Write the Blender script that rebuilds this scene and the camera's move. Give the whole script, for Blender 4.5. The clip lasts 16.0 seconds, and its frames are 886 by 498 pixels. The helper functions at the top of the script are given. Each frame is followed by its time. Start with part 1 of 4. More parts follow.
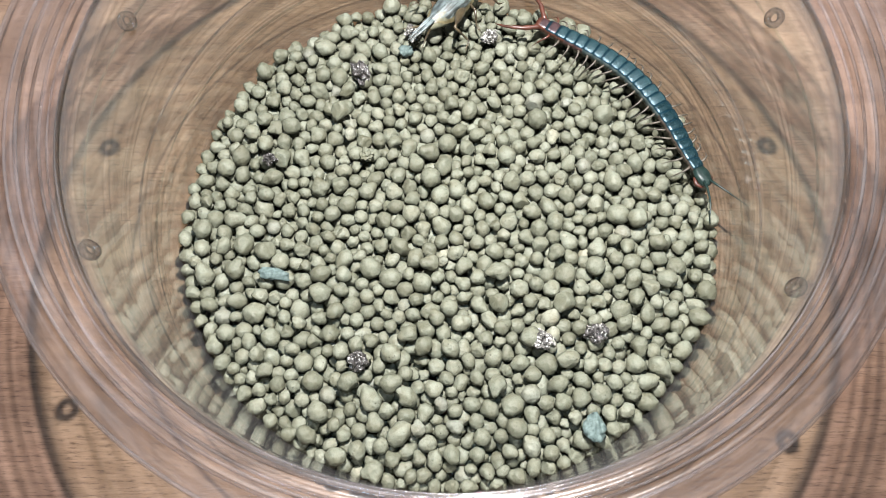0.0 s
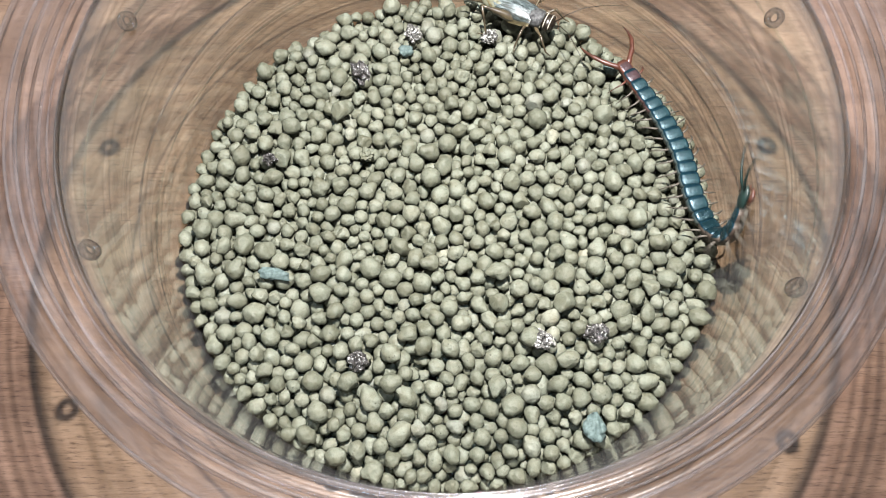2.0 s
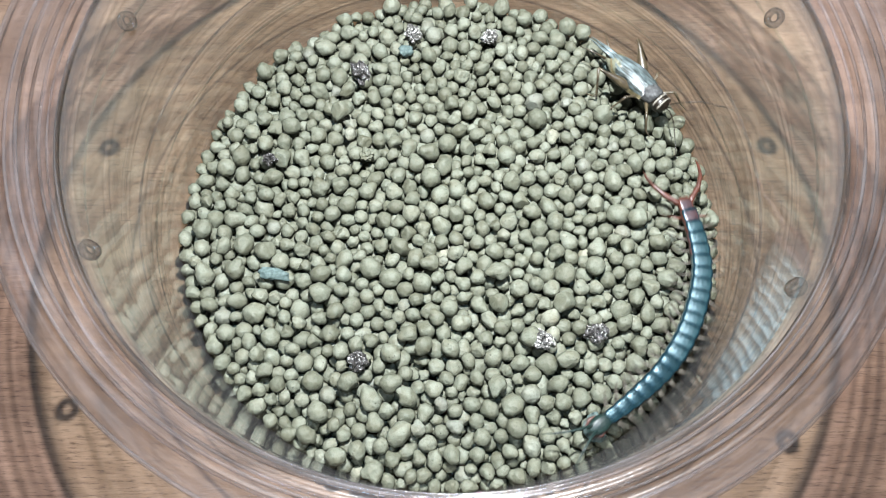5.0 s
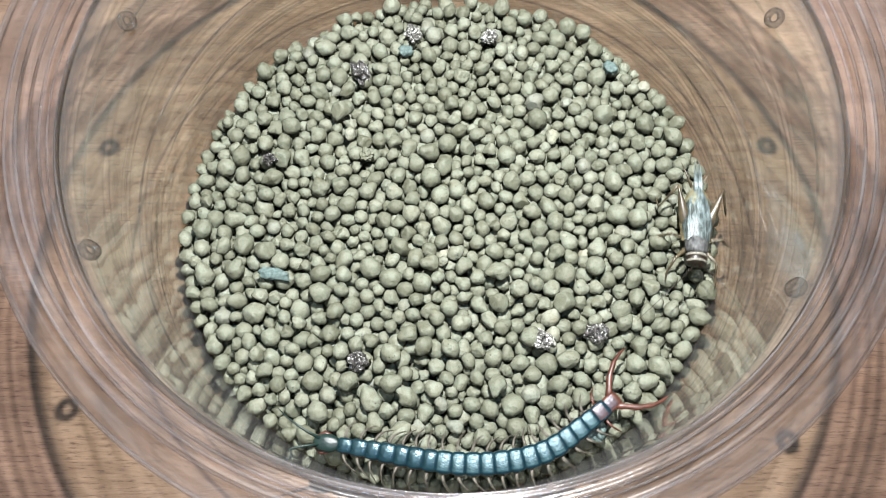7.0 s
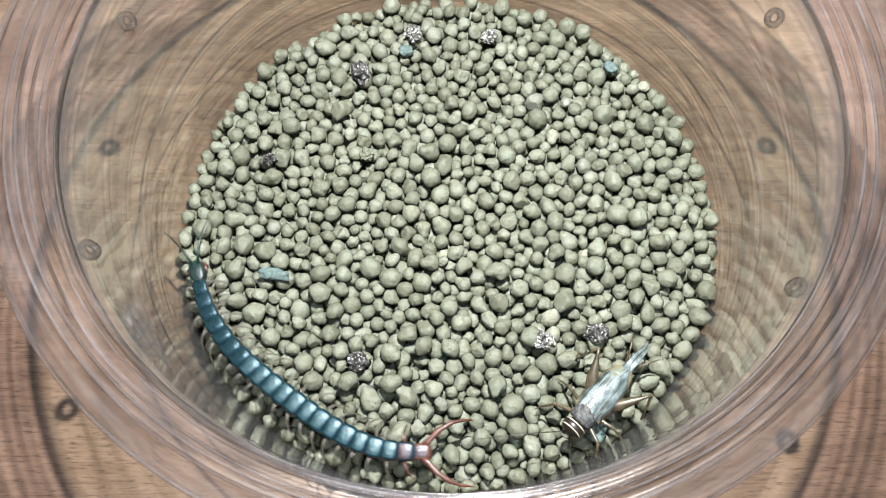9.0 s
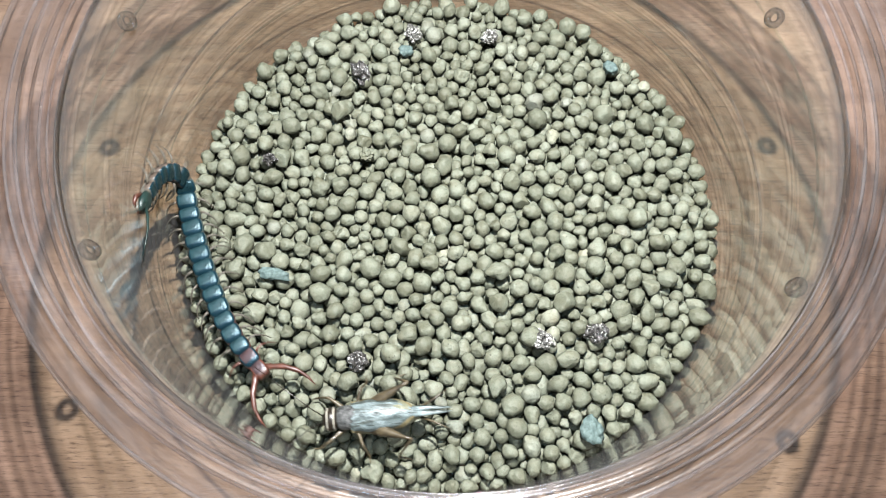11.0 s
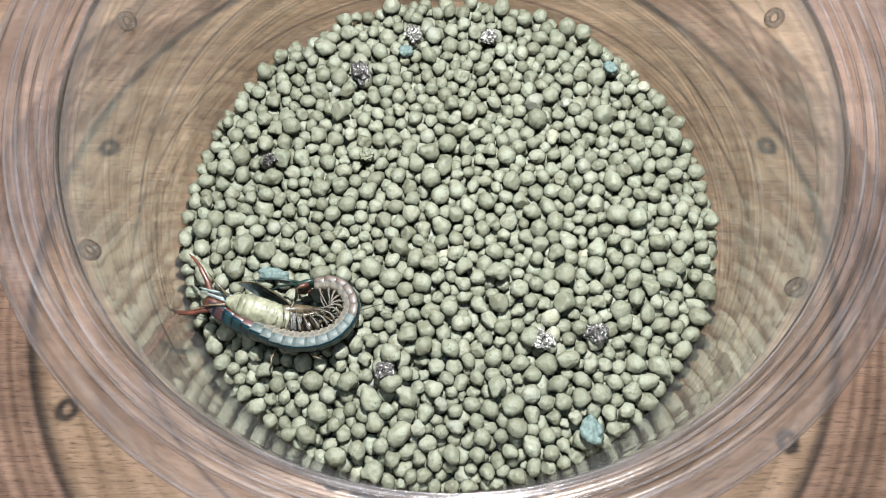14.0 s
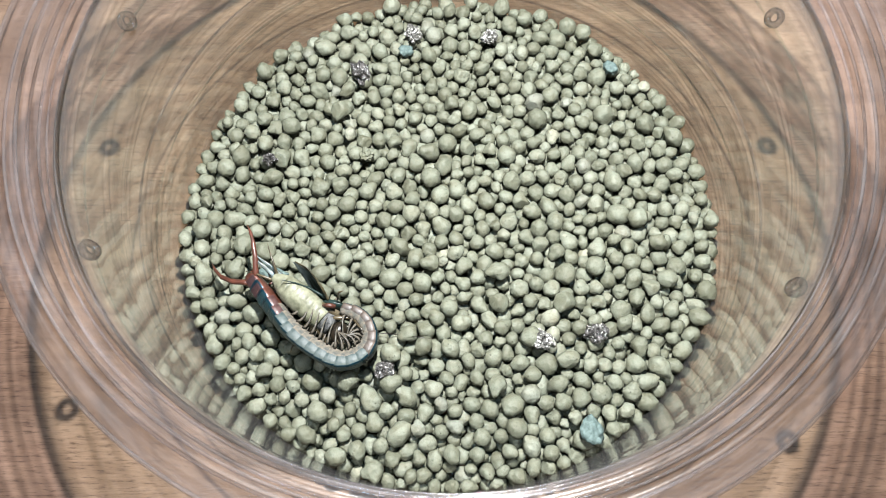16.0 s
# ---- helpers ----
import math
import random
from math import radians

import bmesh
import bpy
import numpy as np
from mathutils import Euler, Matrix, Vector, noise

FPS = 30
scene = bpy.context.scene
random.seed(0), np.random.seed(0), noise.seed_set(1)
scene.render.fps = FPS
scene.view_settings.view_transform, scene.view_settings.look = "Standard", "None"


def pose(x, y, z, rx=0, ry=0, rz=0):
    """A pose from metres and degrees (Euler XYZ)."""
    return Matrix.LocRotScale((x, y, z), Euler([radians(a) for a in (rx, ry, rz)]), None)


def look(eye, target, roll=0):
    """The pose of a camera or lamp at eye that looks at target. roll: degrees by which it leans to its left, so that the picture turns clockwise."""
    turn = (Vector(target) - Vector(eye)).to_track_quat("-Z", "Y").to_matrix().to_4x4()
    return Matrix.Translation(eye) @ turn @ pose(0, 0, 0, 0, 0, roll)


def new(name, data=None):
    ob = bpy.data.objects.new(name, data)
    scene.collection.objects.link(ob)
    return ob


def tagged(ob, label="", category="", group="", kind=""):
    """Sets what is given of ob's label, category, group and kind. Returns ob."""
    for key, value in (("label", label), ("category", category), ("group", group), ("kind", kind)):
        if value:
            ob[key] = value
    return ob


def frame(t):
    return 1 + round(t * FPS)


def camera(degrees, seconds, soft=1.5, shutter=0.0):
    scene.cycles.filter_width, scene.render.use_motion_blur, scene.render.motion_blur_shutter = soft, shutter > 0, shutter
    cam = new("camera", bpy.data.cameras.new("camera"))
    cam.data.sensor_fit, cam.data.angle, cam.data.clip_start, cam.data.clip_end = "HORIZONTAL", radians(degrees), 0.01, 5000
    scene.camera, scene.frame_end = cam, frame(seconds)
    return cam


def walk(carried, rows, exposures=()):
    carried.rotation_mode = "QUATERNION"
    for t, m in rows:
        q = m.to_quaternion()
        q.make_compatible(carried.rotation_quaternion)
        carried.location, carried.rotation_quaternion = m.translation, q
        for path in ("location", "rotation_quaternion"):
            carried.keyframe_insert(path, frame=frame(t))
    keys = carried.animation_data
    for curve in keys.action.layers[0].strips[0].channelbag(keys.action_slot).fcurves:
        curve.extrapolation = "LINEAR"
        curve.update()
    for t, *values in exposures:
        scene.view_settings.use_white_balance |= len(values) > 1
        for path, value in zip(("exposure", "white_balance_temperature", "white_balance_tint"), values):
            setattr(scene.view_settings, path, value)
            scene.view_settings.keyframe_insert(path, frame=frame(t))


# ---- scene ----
cam = camera(62, 16.0, soft=0.5, shutter=0.7)
STAND = look((-0.00163, -0.08106, 0.18960), (-0.00163, -0.00602, 0.0), 0)
walk(cam, [(0.0, STAND), (16.0, STAND)], [(0.0, -0.1, 6700, 14), (2.1, -0.1, 6700, 14), (2.4, -0.1, 6050, 10), (4.2, -0.1, 6050, 10), (6.3, -0.08, 6500, 10), (9.0, -0.06, 6500, 10), (13.0, -0.02, 6500, 10), (16.0, -0.01, 6500, 10)])

# ------------------------------------------------------------------ light
world = bpy.data.worlds.new("room_dusk")
world.use_nodes = True
scene.world = world
world.node_tree.nodes["Background"].inputs["Color"].default_value = (0.75, 0.82, 1.0, 1)
world.node_tree.nodes["Background"].inputs["Strength"].default_value = 0.02


def area_lamp(name, eye, target, size, watts, colour):
    data = bpy.data.lights.new(name, "AREA")
    data.shape, data.size, data.energy, data.color = "DISK", size, watts, colour
    ob = new(name, data)
    ob.matrix_world = look(eye, target)
    return ob


# a small bright torch held over the tub, and the room's ceiling light
area_lamp("torch_light", (0.0085, 0.0180, 0.2190), (0.012, -0.03, 0.0), 0.0042, 2.45, (1.0, 1.0, 1.0))
area_lamp("ceiling_light", (0.02, -0.09, 1.62), (0.02, -0.09, 0.0), 0.70, 7.0, (0.36, 0.66, 1.0))


# ------------------------------------------------------------------ materials
class Nodes:
    """A node material, with short ways to add and link nodes."""

    def __init__(self, name):
        self.mat = bpy.data.materials.new(name)
        self.mat.use_nodes = True
        self.tree = self.mat.node_tree
        self.bsdf = self.tree.nodes["Principled BSDF"]
        self.out = self.tree.nodes["Material Output"]

    def add(self, kind, **props):
        n = self.tree.nodes.new(kind)
        for k, v in props.items():
            if k == "operation":
                n.operation = v
            elif k == "data_type":
                n.data_type = v
            elif k == "blend_type":
                n.blend_type = v
            elif k == "feature":
                n.feature = v
            elif k == "bands_direction":
                n.bands_direction = v
        return n

    def link(self, a, b):
        self.tree.links.new(a, b)

    def set(self, **values):
        for k, v in values.items():
            self.bsdf.inputs[k.replace("_", " ")].default_value = v

    def coords(self, scale=(1, 1, 1), source="Object"):
        c = self.add("ShaderNodeTexCoord")
        m = self.add("ShaderNodeMapping")
        m.inputs["Scale"].default_value = scale
        self.link(c.outputs[source], m.inputs["Vector"])
        return m.outputs["Vector"]

    def noise(self, vec, scale, detail=4, rough=0.55):
        n = self.add("ShaderNodeTexNoise")
        n.inputs["Scale"].default_value, n.inputs["Detail"].default_value, n.inputs["Roughness"].default_value = scale, detail, rough
        self.link(vec, n.inputs["Vector"])
        return n.outputs["Fac"]

    def ramp(self, fac, stops):
        r = self.add("ShaderNodeValToRGB")
        e = r.color_ramp.elements
        while len(e) < len(stops):
            e.new(0.5)
        for el, (pos, col) in zip(e, stops):
            el.position, el.color = pos, (*col, 1)
        self.link(fac, r.inputs["Fac"])
        return r.outputs["Color"]

    def mix(self, a, b, fac, how="MIX"):
        m = self.add("ShaderNodeMix", data_type="RGBA", blend_type=how)
        for socket, value in ((m.inputs[0], fac), (m.inputs[6], a), (m.inputs[7], b)):
            if isinstance(value, (float, int)):
                socket.default_value = value
            elif isinstance(value, tuple):
                socket.default_value = (*value, 1)
            else:
                self.link(value, socket)
        return m.outputs[2]

    def math(self, op, a, b):
        m = self.add("ShaderNodeMath", operation=op)
        for socket, value in zip(m.inputs, (a, b)):
            if isinstance(value, (float, int)):
                socket.default_value = value
            else:
                self.link(value, socket)
        return m.outputs[0]

    def bump(self, height, strength, distance):
        b = self.add("ShaderNodeBump")
        b.inputs["Strength"].default_value, b.inputs["Distance"].default_value = strength, distance
        self.link(height, b.inputs["Height"])
        self.link(b.outputs["Normal"], self.bsdf.inputs["Normal"])
        return b.outputs["Normal"]

    def colour(self, c):
        self.link(c, self.bsdf.inputs["Base Color"])


def wood_material():
    n = Nodes("brown_wood")
    grain = n.noise(n.coords((26, 420, 60)), 1.0, 6, 0.65)
    fibre = n.noise(n.coords((240, 1700, 300)), 1.0, 4, 0.65)
    broad = n.noise(n.coords((5, 45, 9)), 1.0, 3, 0.5)
    cloud = n.noise(n.coords((24, 60, 20)), 1.0, 4, 0.6)
    c = n.ramp(broad, [(0.3, (0.196, 0.131, 0.092)), (0.7, (0.310, 0.214, 0.153))])
    c = n.mix(c, n.ramp(cloud, [(0.36, (0.80, 0.76, 0.74)), (0.62, (1.08, 1.08, 1.08))]), 0.8, "MULTIPLY")
    c = n.mix(c, n.ramp(grain, [(0.36, (0.58, 0.51, 0.48)), (0.60, (1.10, 1.09, 1.08))]), 0.5, "MULTIPLY")
    c = n.mix(c, n.ramp(fibre, [(0.33, (0.28, 0.23, 0.21)), (0.47, (1, 1, 1)), (0.70, (1.20, 1.20, 1.20))]), 0.72, "MULTIPLY")
    n.colour(c)
    n.set(Roughness=0.42)
    n.bump(n.math("ADD", grain, fibre), 0.3, 0.0003)
    return n.mat


def pellet_material():
    n = Nodes("olive_grey_clay")
    geo = n.add("ShaderNodeNewGeometry")
    info = n.add("ShaderNodeObjectInfo")
    rnd = n.math("FRACT", n.math("ADD", geo.outputs["Random Per Island"], info.outputs["Random"]), 0.0)
    base = n.ramp(rnd, [(0.0, (0.092, 0.099, 0.071)), (0.35, (0.109, 0.118, 0.087)), (0.7, (0.125, 0.136, 0.102)), (0.95, (0.146, 0.157, 0.120)), (0.985, (0.133, 0.143, 0.118)), (1.0, (0.205, 0.21, 0.155))])
    place = geo.outputs["Position"]
    # one side of a grain is browner than the other, and fine dust and specks lie on all of them
    broad = n.noise(place, 330, 2, 0.5)
    speck = n.noise(place, 1500, 5, 0.7)
    dust = n.noise(place, 3600, 3, 0.65)
    knob = n.noise(place, 800, 3, 0.5)
    c = n.mix(base, n.ramp(broad, [(0.32, (0.86, 0.81, 0.74)), (0.66, (1.08, 1.09, 1.10))]), 0.9, "MULTIPLY")
    c = n.mix(c, n.ramp(speck, [(0.30, (0.45, 0.42, 0.38)), (0.45, (0.97, 0.97, 0.97)), (0.60, (1.03, 1.03, 1.03)), (0.74, (1.28, 1.28, 1.30))]), 0.75, "MULTIPLY")
    c = n.mix(c, n.ramp(dust, [(0.34, (0.80, 0.79, 0.77)), (0.62, (1.10, 1.10, 1.10))]), 0.8, "MULTIPLY")
    pores = n.add("ShaderNodeTexVoronoi")
    pores.inputs["Scale"].default_value = 720
    n.link(place, pores.inputs["Vector"])
    pit = n.ramp(pores.outputs["Distance"], [(0.09, (0.22, 0.20, 0.17)), (0.17, (1, 1, 1))])
    where = n.ramp(n.noise(place, 230, 2, 0.5), [(0.53, (0, 0, 0)), (0.60, (0.9, 0.9, 0.9))])
    c = n.mix(c, pit, where, "MULTIPLY")
    n.colour(c)
    n.set(Roughness=0.48, Specular_IOR_Level=0.32)
    n.bump(n.math("ADD", n.math("MULTIPLY", knob, 0.8), n.math("ADD", n.math("MULTIPLY", speck, 0.42), n.math("MULTIPLY", dust, 0.18))), 0.7, 0.0008)
    return n.mat


def polar(n, around, radial, up):
    """Coordinates that run round the tub's axis, outwards and upwards; the seam lies at the back."""
    c = n.add("ShaderNodeTexCoord")
    s = n.add("ShaderNodeSeparateXYZ")
    n.link(c.outputs["Object"], s.inputs[0])
    x, y, z = s.outputs
    turn = n.math("ARCTAN2", x, n.math("MULTIPLY", y, -1.0))
    out = n.math("SQRT", n.math("ADD", n.math("MULTIPLY", x, x), n.math("MULTIPLY", y, y)), 0.0)
    v = n.add("ShaderNodeCombineXYZ")
    for socket, value, scale in zip(v.inputs, (turn, out, z), (around, radial, up)):
        n.link(n.math("MULTIPLY", value, scale), socket)
    return v.outputs[0]


def clear_plastic(name, tint=(1.0, 1.0, 1.0), base=0.045, slant_gain=0.9, solid=0.0, haze=0.02, rough=0.04, ripple=0.22, streaks=0.0):
    """Clear moulded plastic: light goes straight through the thin wall, which mirrors at a slant;
    its see-through colour is banded, in place of bright and dark arcs of bent light."""
    n = Nodes(name)
    arc_noise = n.noise(polar(n, 0.75, 60.0, 115.0), 1.0, 0.6, 0.5)
    fold = n.noise(n.coords((14, 14, 60)), 1.0, 1.0, 0.5)
    wave = n.noise(polar(n, 14.0, 300.0, 300.0), 1.0, 3, 0.6)
    b = n.add("ShaderNodeBump")
    b.inputs["Strength"].default_value, b.inputs["Distance"].default_value = ripple, 0.0010
    n.link(n.math("ADD", arc_noise, n.math("MULTIPLY", wave, 0.5)) if solid else n.math("ADD", fold, n.noise(n.coords((45, 45, 45)), 1.0, 2, 0.5)), b.inputs["Height"])
    clear = n.add("ShaderNodeBsdfTransparent")
    # bright and dark light arcs put into the see-through colour
    dim, mid, full = (0.76, 0.74, 0.71), (0.94, 0.93, 0.915), (1, 1, 1)
    shade = n.ramp(arc_noise, [(0.30, dim), (0.36, mid), (0.385, full), (0.41, full), (0.435, dim), (0.47, mid), (0.495, full), (0.515, full), (0.545, dim), (0.575, mid), (0.60, full), (0.62, full), (0.65, dim), (0.72, mid)])
    shade = n.mix(shade, n.ramp(fold, [(0.40, (0.88, 0.87, 0.85)), (0.47, (1, 1, 1)), (0.55, (1, 1, 1)), (0.60, (0.90, 0.89, 0.87))]), 0.7, "MULTIPLY")
    n.link(n.mix(shade, tint, 1.0, "MULTIPLY"), clear.inputs["Color"])
    gloss = n.add("ShaderNodeBsdfGlossy")
    gloss.inputs["Roughness"].default_value = rough
    n.link(b.outputs["Normal"], gloss.inputs["Normal"])
    slant = n.add("ShaderNodeLayerWeight")
    slant.inputs["Blend"].default_value = 0.5
    n.link(b.outputs["Normal"], slant.inputs["Normal"])
    amount = n.math("ADD", n.math("MULTIPLY", n.math("POWER", slant.outputs["Facing"], 4.0), slant_gain), base)
    m = n.add("ShaderNodeMixShader")
    n.link(amount, m.inputs["Fac"])
    n.link(clear.outputs[0], m.inputs[1])
    n.link(gloss.outputs[0], m.inputs[2])
    last = m.outputs[0]
    if solid:
        glass = n.add("ShaderNodeBsdfGlass")
        glass.inputs["IOR"].default_value, glass.inputs["Roughness"].default_value = 1.46, 0.0
        n.link(b.outputs["Normal"], glass.inputs["Normal"])
        m = n.add("ShaderNodeMixShader")
        m.inputs["Fac"].default_value = solid
        n.link(last, m.inputs[1])
        n.link(glass.outputs[0], m.inputs[2])
        last = m.outputs[0]
    cloud = n.add("ShaderNodeBsdfDiffuse")
    cloud.inputs["Color"].default_value = (0.80, 0.80, 0.84, 1)
    m = n.add("ShaderNodeMixShader")
    if streaks:
        # pale streaks mixed into the rim's haze imitate its broken highlights
        milky_streak = n.ramp(n.noise(polar(n, 3.5, 900.0, 500.0), 1.0, 4, 0.65), [(0.44, (0, 0, 0)), (0.68, (1, 1, 1))])
        n.link(n.math("ADD", n.math("MULTIPLY", milky_streak, streaks), haze), m.inputs["Fac"])
    else:
        m.inputs["Fac"].default_value = haze
    n.link(last, m.inputs[1])
    n.link(cloud.outputs[0], m.inputs[2])
    n.link(m.outputs[0], n.out.inputs["Surface"])
    n.tree.nodes.remove(n.bsdf)
    return n.mat


def shell_material(name, dark, light, rough, scale=500, coat=0.0, spec=0.5, bump=0.15, sheen=(1.0, 1.0, 1.0)):
    """Insect shell: two tones in fine mottling, glossy."""
    n = Nodes(name)
    v = n.coords()
    f = n.noise(v, scale, 4, 0.6)
    n.colour(n.ramp(f, [(0.32, dark), (0.68, light)]))
    n.set(Roughness=rough, Coat_Weight=coat, Coat_Roughness=0.09, Specular_IOR_Level=spec, Specular_Tint=(*sheen, 1))
    n.bump(n.noise(v, scale * 3, 3, 0.6), bump, 0.0002)
    return n.mat


def glitter_material(name, dark, light, speck, few):
    """A crust of fine shiny grains; its sparkle is coloured in as random pale grains."""
    n = Nodes(name)
    v = n.coords()
    grain = n.add("ShaderNodeTexVoronoi")
    grain.inputs["Scale"].default_value = 2500
    n.link(v, grain.inputs["Vector"])
    pick = n.add("ShaderNodeSeparateColor")
    n.link(grain.outputs["Color"], pick.inputs["Color"])
    tone = n.ramp(n.noise(v, 1100, 3, 0.6), [(0.35, dark), (0.7, light)])
    n.colour(n.mix(tone, speck, n.ramp(pick.outputs[1], [(few, (0, 0, 0)), (few + 0.03, (1, 1, 1))])))
    n.set(Roughness=0.25, Specular_IOR_Level=0.7)
    n.bump(grain.outputs["Distance"], 0.9, 0.0003)
    return n.mat


def wing_material():
    """Silvery folded wing with a raised net of veins."""
    n = Nodes("silver_veined_wing")
    v = n.coords((0.45, 1.0, 1.0))
    net = n.add("ShaderNodeTexVoronoi", feature="DISTANCE_TO_EDGE")
    net.inputs["Scale"].default_value = 2100
    n.link(v, net.inputs["Vector"])
    tone = n.noise(n.coords((0.6, 1.0, 1.0)), 520, 4, 0.65)
    vein = n.noise(n.coords((180, 1500, 400)), 1.0, 2, 0.5)
    c = n.ramp(tone, [(0.36, (0.040, 0.056, 0.055)), (0.62, (0.18, 0.225, 0.23))])
    c = n.mix(c, n.ramp(vein, [(0.40, (0.22, 0.20, 0.15)), (0.47, (1, 1, 1))]), 0.8, "MULTIPLY")
    n.colour(n.mix(c, n.ramp(net.outputs["Distance"], [(0.0, (0.45, 0.43, 0.38)), (0.10, (1, 1, 1))]), 0.6, "MULTIPLY"))
    n.set(Roughness=0.40, Metallic=0.0, Coat_Weight=0.08, Coat_Roughness=0.1)
    n.bump(n.math("ADD", net.outputs["Distance"], tone), 0.4, 0.0003)
    return n.mat


def plain_material(name, dark, light, rough, scale):
    n = Nodes(name)
    v = n.coords()
    n.colour(n.ramp(n.noise(v, scale, 5, 0.6), [(0.3, dark), (0.7, light)]))
    n.set(Roughness=rough)
    n.bump(n.noise(v, scale * 4, 4, 0.6), 0.6, 0.4 / scale)
    return n.mat


WOOD = wood_material()
CLAY = pellet_material()
WALL_PLASTIC = clear_plastic("clear_plastic_wall", (0.985, 0.99, 0.955))
FLANGE_PLASTIC = clear_plastic("clear_plastic_flange", (0.94, 0.91, 0.91), 0.035, 0.20, 0.05, 0.006, 0.16, 0.20, 0.022)
RIM_PLASTIC = clear_plastic("clear_plastic_bead", (0.90, 0.88, 0.885), 0.045, 0.28, 0.14, 0.007, 0.12, 0.4, 0.036)
LUG_PLASTIC = clear_plastic("clear_plastic_lug", (0.72, 0.70, 0.70), 0.14, 0.45, 0.5, 0.006, 0.03, 0.14)
PLASTER = plain_material("room_plaster", (0.50, 0.47, 0.44), (0.58, 0.55, 0.52), 0.9, 6)
FLOORING = plain_material("room_flooring", (0.16, 0.11, 0.08), (0.24, 0.17, 0.12), 0.6, 5)
PLATE = shell_material("teal_shell", (0.003, 0.011, 0.013), (0.010, 0.030, 0.035), 0.38, 420, 0.0, 0.62, 0.9, (0.68, 0.92, 1.0))
PLATE_FRONT = shell_material("green_black_shell", (0.002, 0.008, 0.010), (0.006, 0.018, 0.022), 0.25, 420, 0.0, 0.38, 0.55, (0.62, 0.9, 1.0))
PLATE_TAIL = shell_material("dusky_purple_shell", (0.014, 0.007, 0.008), (0.046, 0.024, 0.024), 0.36, 420, 0.0, 0.45, 0.6, (0.9, 0.92, 1.0))
PLATE_EDGE = shell_material("dark_shell_edge", (0.001, 0.007, 0.011), (0.004, 0.018, 0.026), 0.30, 600, 0.0, 0.35, 0.5, (0.6, 0.85, 1.0))
BELLY = shell_material("pale_belly", (0.045, 0.050, 0.046), (0.15, 0.128, 0.098), 0.62, 900, 0.0, 0.22, 1.0)
FLANK = shell_material("pale_flank", (0.010, 0.024, 0.025), (0.060, 0.074, 0.068), 0.55, 380, 0.0, 0.4, 0.5)
ROSY_FLANK = shell_material("rosy_flank", (0.022, 0.010, 0.010), (0.080, 0.042, 0.038), 0.42, 380, 0.0, 0.4, 0.5)
BROWN_FLANK = shell_material("brown_flank", (0.016, 0.012, 0.009), (0.072, 0.054, 0.042), 0.45, 380, 0.0, 0.4, 0.5)
RED = shell_material("red_shell", (0.028, 0.009, 0.005), (0.080, 0.025, 0.015), 0.42, 420, 0.1)
HEAD = shell_material("olive_head_shell", (0.003, 0.009, 0.008), (0.010, 0.022, 0.019), 0.36, 420, 0.0, 0.28, 0.5)
LEG = shell_material("grey_leg", (0.022, 0.021, 0.017), (0.080, 0.070, 0.054), 0.5, 900, 0.0, 0.35)
WING = wing_material()
WING_SIDE = shell_material("tan_wing_edge", (0.060, 0.048, 0.022), (0.19, 0.16, 0.085), 0.3, 600, 0.4)
MOTTLED = shell_material("mottled_grey_brown_shell", (0.001, 0.001, 0.002), (0.095, 0.098, 0.095), 0.42, 1300, 0.0, 0.35, 0.9)
CREAM = shell_material("cream_abdomen", (0.062, 0.064, 0.040), (0.185, 0.188, 0.130), 0.5, 480, 0.05, 0.4, 0.6)
PALE = shell_material("pale_band", (0.20, 0.19, 0.16), (0.36, 0.34, 0.28), 0.5, 900)
TAN = shell_material("tan_leg", (0.014, 0.010, 0.006), (0.072, 0.056, 0.030), 0.4, 480, 0.15)
BLACK = shell_material("black_brown_shell", (0.005, 0.004, 0.003), (0.018, 0.013, 0.008), 0.35, 500, 0.0, 0.4)
GREY_CRUST = glitter_material("glittering_dark_crumb", (0.004, 0.004, 0.004), (0.075, 0.070, 0.066), (0.30, 0.30, 0.29), 0.92)
GREY_FLECK = glitter_material("glittering_grey_crumb", (0.012, 0.011, 0.010), (0.17, 0.168, 0.155), (0.42, 0.42, 0.39), 0.80)
TURQUOISE = plain_material("pale_turquoise_mineral", (0.022, 0.042, 0.039), (0.105, 0.150, 0.140), 0.65, 1300)


# ------------------------------------------------------------------ building helpers
def part(name, bm, material, parent=None, label="", smooth=True):
    mesh = bpy.data.meshes.new(name)
    bm.to_mesh(mesh)
    bm.free()
    for m in material if isinstance(material, (list, tuple)) else (material,):
        mesh.materials.append(m)
    if smooth:
        mesh.polygons.foreach_set("use_smooth", [True] * len(mesh.polygons))
    ob = new(name, mesh)
    ob.parent = parent
    return tagged(ob, label)


def shared(name, mesh, parent, m=None, label=""):
    ob = new(name, mesh)
    ob.parent = parent
    if m is not None:
        ob.matrix_basis = m
    return tagged(ob, label)


def add_lathe(bm, profile, steps=160, closed=True):
    """Turns a closed outline of (radius, height) round the z axis."""
    rings = []
    for i in range(steps):
        a = 2 * math.pi * i / steps
        rings.append([bm.verts.new((r * math.cos(a), r * math.sin(a), z)) for r, z in profile])
    k = len(profile)
    for i in range(steps):
        a, b = rings[i], rings[(i + 1) % steps]
        for j in range(k if closed else k - 1):
            bm.faces.new((a[j], b[j], b[(j + 1) % k], a[(j + 1) % k]))
    bmesh.ops.recalc_face_normals(bm, faces=bm.faces)


